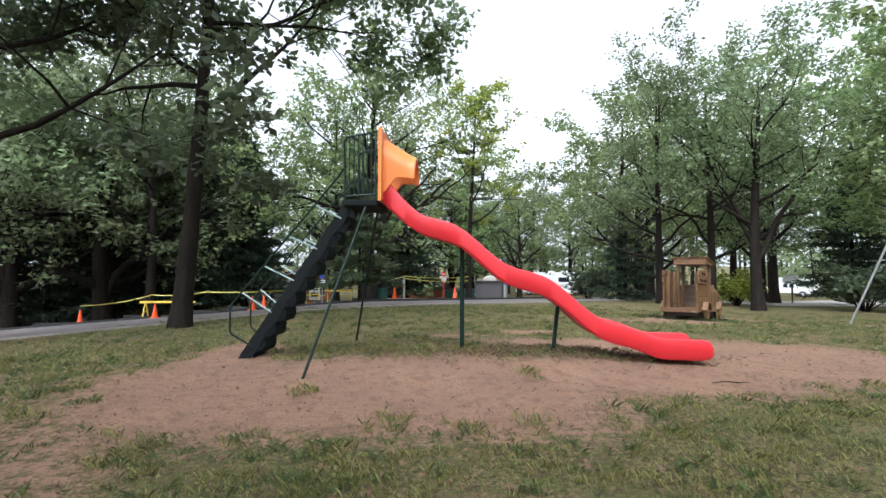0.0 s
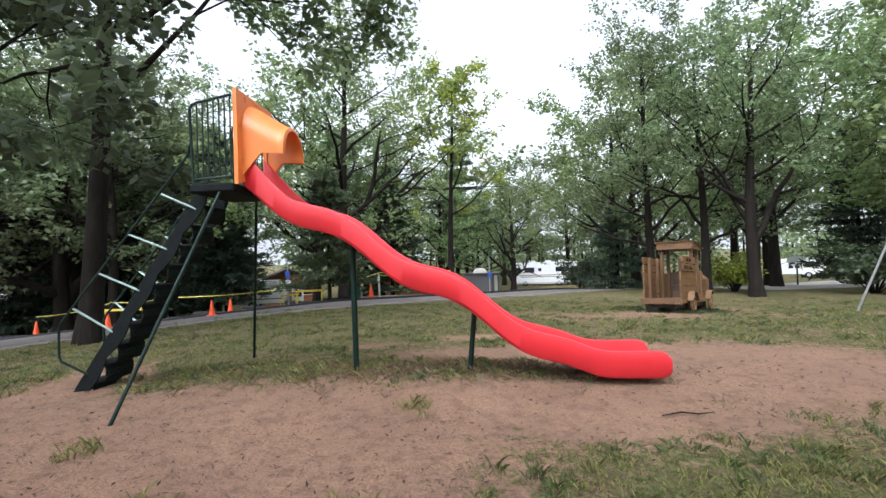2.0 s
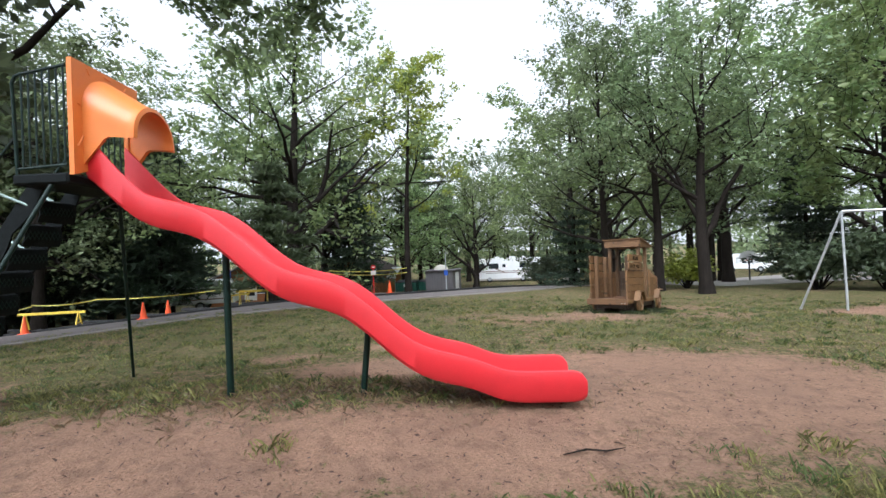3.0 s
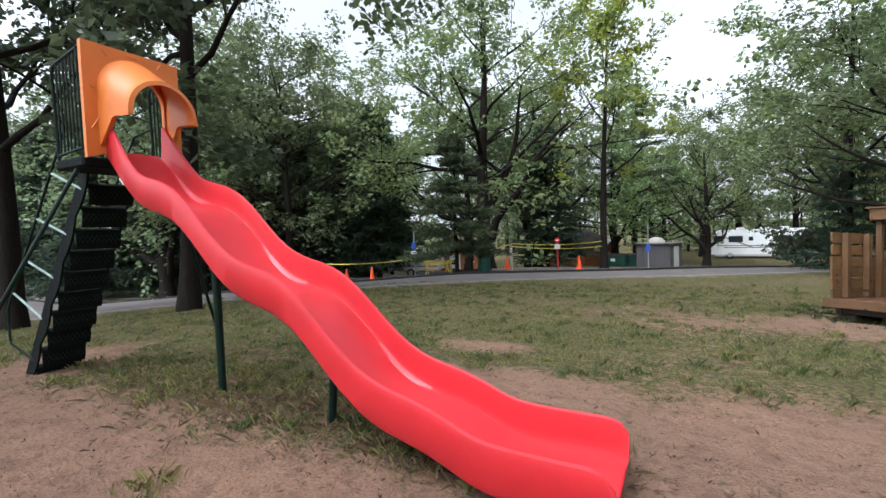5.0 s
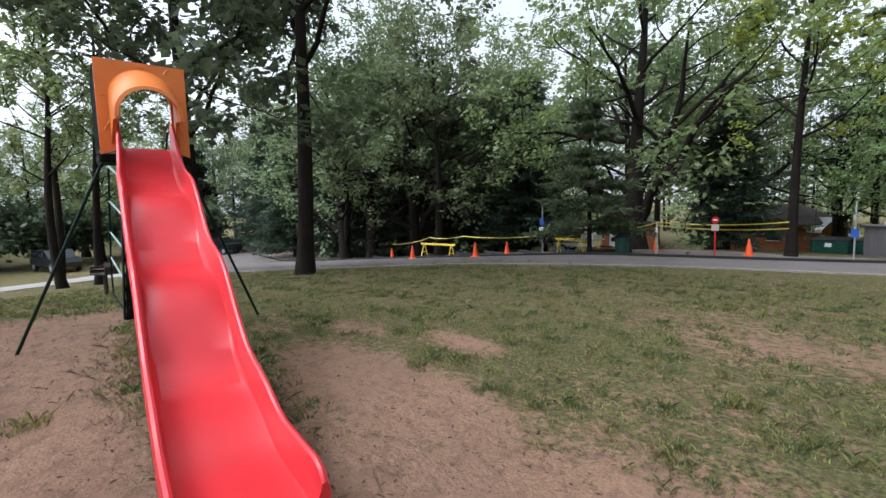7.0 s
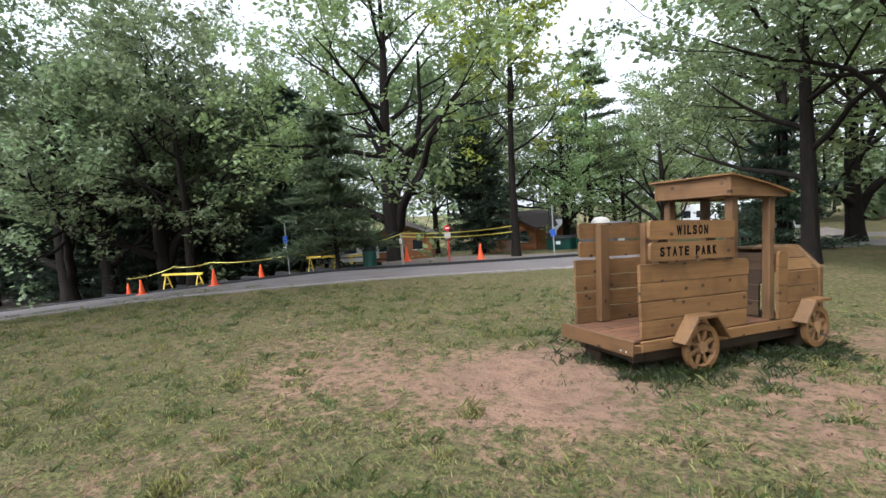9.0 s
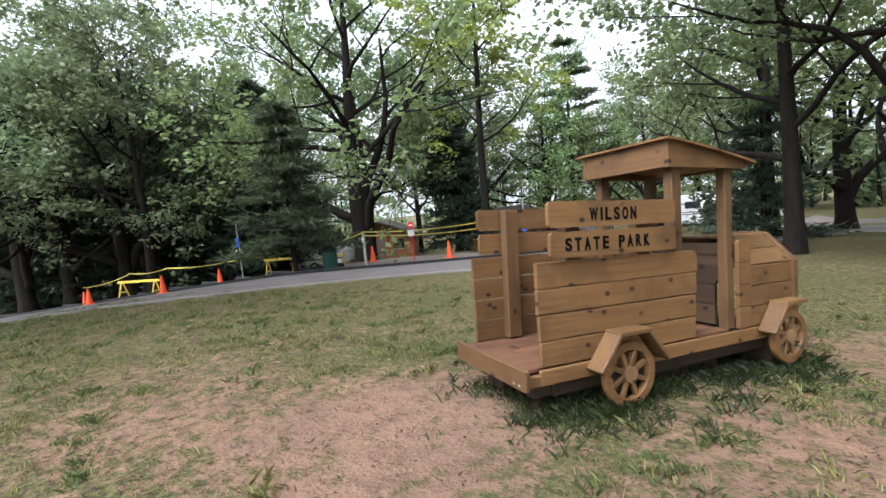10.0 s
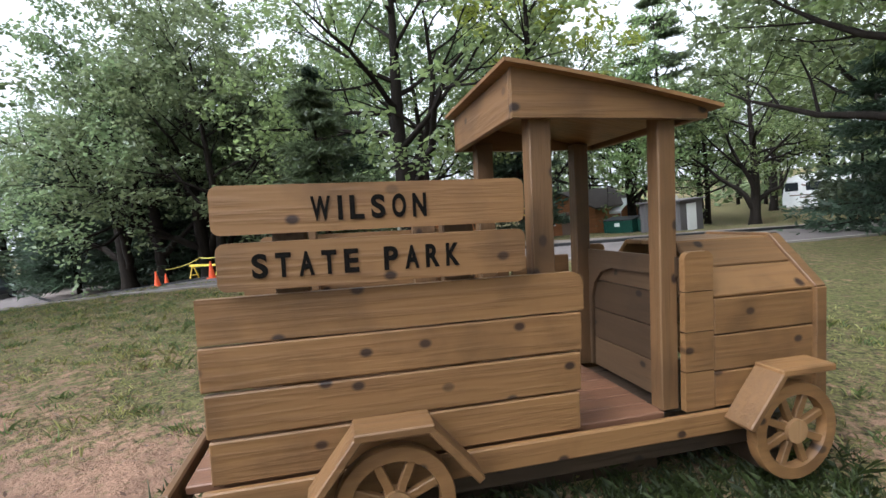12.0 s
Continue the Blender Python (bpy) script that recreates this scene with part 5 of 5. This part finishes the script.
for q in ((-42.79, 30.94, 38, 5.0, 2.4, "white travel trailer parked among dark trees"), (-50.46, 52.58, 30, 4.6, 2.3, "small white travel trailer far among trees"), (-40.62, 41.89, 25, 6.4, 2.2, "long white camper parked under the trees"), (47.95, 68.99, -30, 5.4, 2.2, "white camper parked beyond the court"), (-14.88, 37.12, 15, 4.2, 2.2, "white trailer half hidden behind spruces")):
    travel_trailer(*q)


def pickup(x, y, turn, paint, label, closed=False, name="pickup_truck"):
    ob = thing(name, (x, y, gz(x, y)), label, "car", "parked cars", turn)
    if closed:
        o = [(-2.3, 0.5), (-2.35, 1.0), (-2.15, 1.15), (-1.75, 1.72), (0.6, 1.75), (1.25, 1.18), (2.2, 1.05), (2.35, 0.8), (2.3, 0.45)]
        glass = ((-1.65, -0.65), (-0.55, 0.45))
    else:
        o = [(-2.7, 0.55), (-2.7, 1.12), (-0.75, 1.12), (-0.6, 1.78), (0.6, 1.80), (1.25, 1.2), (2.5, 1.1), (2.7, 0.85), (2.65, 0.45)]
        glass = ((-0.45, 0.1), (0.2, 0.75))
    part("body", Shape().prism(o, 1, -0.92, 0.92), paint, ob)
    for a, b in glass:
        part("window", Shape().prism([(a, 1.2), (b, 1.2), (b - 0.1, 1.62), (a + 0.06, 1.62)], 1, -0.932, 0.932), GLASS_DARK, ob)
    for xa in (-1.6, 1.6):
        for s in (-0.84, 0.84):
            road_wheel(ob, xa, s, 0.38)
    part("tail_light", Shape().box(o[0][0] - 0.02, o[0][0] + 0.05, -0.9, -0.72, 0.85, 1.05), SIGN_RED, ob)
    part("tail_light", Shape().box(o[0][0] - 0.02, o[0][0] + 0.05, 0.72, 0.9, 0.85, 1.05), SIGN_RED, ob)
    return ob


pickup(-40.96, -0.29, 50, WHITE, "white pickup truck parked by the branch road")
pickup(-41.99, 6.18, 20, CAR_DARK, "dark sport utility car under the trees", True, "parked_car")
pickup(-44.08, 12.98, 10, SILVER, "silver sedan parked far under the trees", True, "parked_car")
pickup(-46.31, 19.35, 30, CAR_DARK, "dark car parked far under the trees", True, "parked_car")
pickup(42.37, 62.59, -20, WHITE, "white pickup truck beyond the court")


def fence_panels():
    ob = thing("fence_screen", (-39.97, -3.36, gz(-39.97, -3.36)), "pale beige panel fence beside the branch road", "fence", turn=86)
    for i in range(3):
        part("panel", Shape().box(-2.0 + 1.36 * i, -0.68 + 1.36 * i, -0.03, 0.03, 0.05, 1.7), BEIGE, ob)
    for i in range(4):
        part("post", Shape().box(-2.04 + 1.36 * i, -1.98 + 1.36 * i, -0.05, 0.05, 0, 1.8), STONE, ob)


fence_panels()


def cabin(x, y, turn, w, d, h, label):
    ob = thing("cabin", (x, y, gz(x, y)), label, "cabin", "cabins", turn)
    part("wall", Shape().prism([(-w / 2, 0), (w / 2, 0), (w / 2, h), (0, h + w * 0.2), (-w / 2, h)], 1, -d / 2, d / 2), CABIN, ob)
    for s in (-1, 1):
        part("roof", Shape().prism([(0, h + w * 0.2 + 0.02), (s * (w / 2 + 0.5), h - 0.18), (s * (w / 2 + 0.5), h - 0.06), (0, h + w * 0.2 + 0.16)], 1, -d / 2 - 0.5, d / 2 + 0.5), ROOFING, ob)
    for a in (-w * 0.28, w * 0.28):
        win = part("window", Shape().box(a - 0.45, a + 0.45, -d / 2 - 0.03, -d / 2, 1.0, 1.9), GLASS_DARK, ob)
        part("window_frame", Shape().box(a - 0.52, a + 0.52, -d / 2 - 0.05, -d / 2 - 0.001, 0.93, 1.0), WHITE, win)
    part("door", Shape().box(-0.45, 0.45, -d / 2 - 0.04, -d / 2, 0.02, 2.0), BROWN_TRIM, ob)


cabin(-17.26, 48.78, 25, 6.0, 6.0, 2.3, "cedar log cabin with brown shingle roof behind the oak")
cabin(-5.36, 51.28, -20, 6.0, 5.0, 2.3, "dark cedar cabin far among the trees")


def swing_set():
    ob = thing("swing_set", (0, 0, 0), "pale steel swing set on a reddish sand patch", "swing set")
    a, b = Vector((12.85, 14.25, 2.25)), Vector((16.1, 12.6, 2.2))
    part("top_beam", Shape().tube([a, b], 0.035, 10), GALV, ob, smooth=True)
    for p in (a, b):
        for dx, dy in ((-0.12, -0.2), (-0.62, 0.7)):
            x, y = p.x + dx, p.y + dy
            part("leg", Shape().tube([(x, y, gz(x, y) - 0.05), p], 0.028, 10), GALV, ob, smooth=True)
    for t in (0.3, 0.65):
        c = a.lerp(b, t)
        seat = part("seat", Shape().box(c.x - 0.24, c.x + 0.24, c.y - 0.1, c.y + 0.1, 0.22, 0.26), DARK, ob)
        for s in (-0.2, 0.2):
            part("chain", Shape().tube([(c.x + s, c.y, 0.26), (c.x + s, c.y, c.z)], 0.009, 5), GALV, seat)


swing_set()


def hoop():
    x, y = 30.46, 43.98
    ob = thing("basketball_hoop", (x, y, gz(x, y)), "white fan-shaped basketball backboard on a dark pole", "basketball hoop", turn=-38)
    part("pole", Shape().tube([(0, 0.5, 0), (0, 0.5, 2.0), (0, 0.1, 2.4)], 0.07, 10), DARK, ob, smooth=True)
    fan = [(-0.35, 1.75), (0.35, 1.75)] + [(0.72 * math.cos(radians(a)), 2.05 + 0.62 * math.sin(radians(a))) for a in range(0, 181, 15)]
    part("backboard", Shape().prism(fan, 1, -0.02, 0.02), WHITE, ob)
    part("ring", Shape().tube([(0.22 * math.cos(radians(a)), -0.27 + 0.22 * math.sin(radians(a)), 1.85) for a in range(0, 361, 20)], 0.012, 6), CONE, ob)


hoop()


tagged(part("stick", Shape().tube([(3.6, 6.30, gz(3.6, 6.3) + 0.02), (3.8, 6.36, gz(3.8, 6.3) + 0.03), (3.95, 6.34, gz(3.9, 6.3) + 0.02), (4.12, 6.40, gz(4.1, 6.3) + 0.015)], [0.005, 0.009, 0.008, 0.003], 6), BARK), "dry twig lying on the sand", "stick")


# ---- grass and litter ----
def lawn():
    """Thin blades, rosettes of weeds and dry straw where the ground is not bare."""
    rng = np.random.default_rng(5)
    spots, dry, weeds, shade = [], [], [], []
    inside = TRUCK.inverted()
    for _ in range(120000):
        x, y = rng.uniform(-13, 19), rng.uniform(-4, 22) if rng.random() < 0.6 else rng.uniform(0.2, 9)
        b = bareness(x, y) + 0.2 * noise.noise((x * 0.55, y * 0.55, 9)) + 0.38 * noise.noise((x * 1.6, y * 1.6, 4))
        near = noise.noise((x * 2.6, y * 2.6, 1)) + 0.4 * noise.noise((x * 7, y * 7, 2))
        u = inside @ Vector((x, y, gz(x, y)))
        if -0.3 < u.x < 3.3 and -0.35 < u.y < 1.7:
            continue
        fade = math.hypot((x - 3) / 1.25, y - 9) / 13
        if rng.random() < fade ** 4:
            continue
        pick = rng.random()
        if b < 0.40 + 0.34 * near and pick < 0.78:
            spots.append((x, y, 0.018 + 0.026 * rng.random() + (0.022 if near > 0.35 else 0), 5, 0.045))
        elif b < 0.75 and pick > 0.72:
            dry.append((x, y, 0.012 + 0.02 * rng.random(), 3, 0.05))
        if b < 0.54 and pick < 0.055:
            for _ in range(rng.integers(1, 4)):
                (weeds if pick < 0.03 else spots).append((x + rng.normal() * 0.06, y + rng.normal() * 0.06, 0.03 + 0.05 * rng.random(), 9, 0.028))
    # weeds under and beside the truck, coloured dark for its shade
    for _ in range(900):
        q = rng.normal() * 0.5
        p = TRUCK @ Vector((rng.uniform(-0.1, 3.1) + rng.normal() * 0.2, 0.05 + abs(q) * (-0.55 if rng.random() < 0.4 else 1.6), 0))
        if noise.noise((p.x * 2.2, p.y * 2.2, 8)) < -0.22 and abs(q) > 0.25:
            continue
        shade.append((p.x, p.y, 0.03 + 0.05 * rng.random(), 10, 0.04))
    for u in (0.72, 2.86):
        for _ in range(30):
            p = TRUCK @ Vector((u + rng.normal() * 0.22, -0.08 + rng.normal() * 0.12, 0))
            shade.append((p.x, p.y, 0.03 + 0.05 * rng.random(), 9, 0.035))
    for _ in range(130):
        spots.append((rng.normal(0.6, 1.2), rng.normal(8.0, 0.3), 0.03 + 0.07 * rng.random(), 7, 0.035))
    for _ in range(500):
        dry.append((rng.normal(1.2, 1.4), rng.normal(7.8, 0.35), 0.03 + 0.05 * rng.random(), 4, 0.05))
    for cx, cy in ((4.42, 4.98), (3.39, 4.76), (-1.58, 5.72), (1.09, 4.75), (5.63, 6.33), (-2.87, 8.08), (-2.30, 8.38), (6.28, 13.06), (4.96, 11.40), (3.43, 12.94), (2.23, 11.33), (1.31, 6.49), (-0.33, 4.79), (2.46, 4.61), (6.48, 9.96)):
        for _ in range(16):
            spots.append((cx + rng.normal() * 0.10, cy + rng.normal() * 0.10, 0.03 + 0.06 * rng.random(), 6, 0.035))
    for _ in range(1500):
        x, y = rng.uniform(-9, 15), rng.uniform(0.6, 20)
        b = bareness(x, y) + 0.2 * noise.noise((x * 0.55, y * 0.55, 9))
        if b > 0.36 + 0.3 * rng.random():
            continue
        big = 0.5 + rng.random() ** 2
        for _ in range(int(5 + 9 * big)):
            (weeds if rng.random() < 0.55 else spots).append((x + rng.normal() * 0.09 * big, y + rng.normal() * 0.06 * big, (0.018 + 0.028 * rng.random()) * (0.6 + 0.6 * big), 7, 0.03))
    for name, where, mat, flat, label in (("grass", spots, GRASS, 0.9, "thin tufts of olive green lawn grass and weeds"), ("weeds", weeds, WEED, 1.1, "dark green broad-bladed weeds in the lawn"), ("shade_weeds", shade, WEED_SHADE_TINT, 1.2, "weeds round the wooden truck, its shade put into their colour"), ("dry_grass", dry, STRAW, 2.2, "dry straw-coloured grass bits on the lawn")):
        vs, fs, k = [], [], 0
        for x, y, h, n, wide in where:
            z = gz(x, y) - 0.006
            for _ in range(n):
                a = rng.random() * 6.283
                bx, by = x + rng.normal() * wide, y + rng.normal() * wide
                hh = h * (0.6 + 0.8 * rng.random())
                lean = hh * (0.35 + flat * rng.random())
                w = 0.002 + 0.0035 * rng.random() + 0.02 * hh
                cx, sx = math.cos(a), math.sin(a)
                vs += [(bx - sx * w, by + cx * w, z), (bx + sx * w, by - cx * w, z), (bx + cx * lean * 0.5 + sx * w * 0.8, by + sx * lean * 0.5 - cx * w * 0.8, z + hh * 0.75), (bx + cx * lean, by + sx * lean, z + hh)]
                fs += [(k, k + 1, k + 2, k + 3)]
                k += 4
        me = bpy.data.meshes.new(name)
        me.from_pydata(vs, [], fs)
        me.materials.append(mat)
        tagged(new(name, me), label, "grass", kind="stuff")


lawn()


def litter():
    """Fallen leaves and bits of bark on lawn and sand."""
    rng = np.random.default_rng(6)
    n = 78000
    x, y = rng.uniform(-9, 15, n), rng.uniform(0.2, 20, n)
    # thick litter under the chute, standing in for dark dirt and shade
    x[:2600], y[:2600] = rng.normal(2.0, 1.0, 2600), rng.normal(7.75, 0.22, 2600)
    x[2600:9000], y[2600:9000] = rng.uniform(-3.5, 7.5, 6400), rng.uniform(3.0, 8.5, 6400)
    z = np.array([gz(a, b) for a, b in zip(x, y)]) + 0.012
    a = rng.random(n) * 6.283
    s = 0.006 + 0.026 * rng.random(n) ** 3
    d = np.stack([np.cos(a), np.sin(a), rng.normal(size=n) * 0.25], 1) * s[:, None]
    e = np.stack([-np.sin(a), np.cos(a), rng.normal(size=n) * 0.3], 1) * (s * (0.15 + 0.3 * rng.random(n)))[:, None]
    p = np.stack([x, y, z], 1)
    v = np.stack([p - d, p + e, p + d, p - e], 1).reshape(-1, 3)
    tagged(quick_part("leaf_litter", v, np.arange(4 * n).reshape(-1, 4), DRY_LEAF, None), "dry brown fallen leaves and bark bits", "leaves", kind="stuff")


litter()
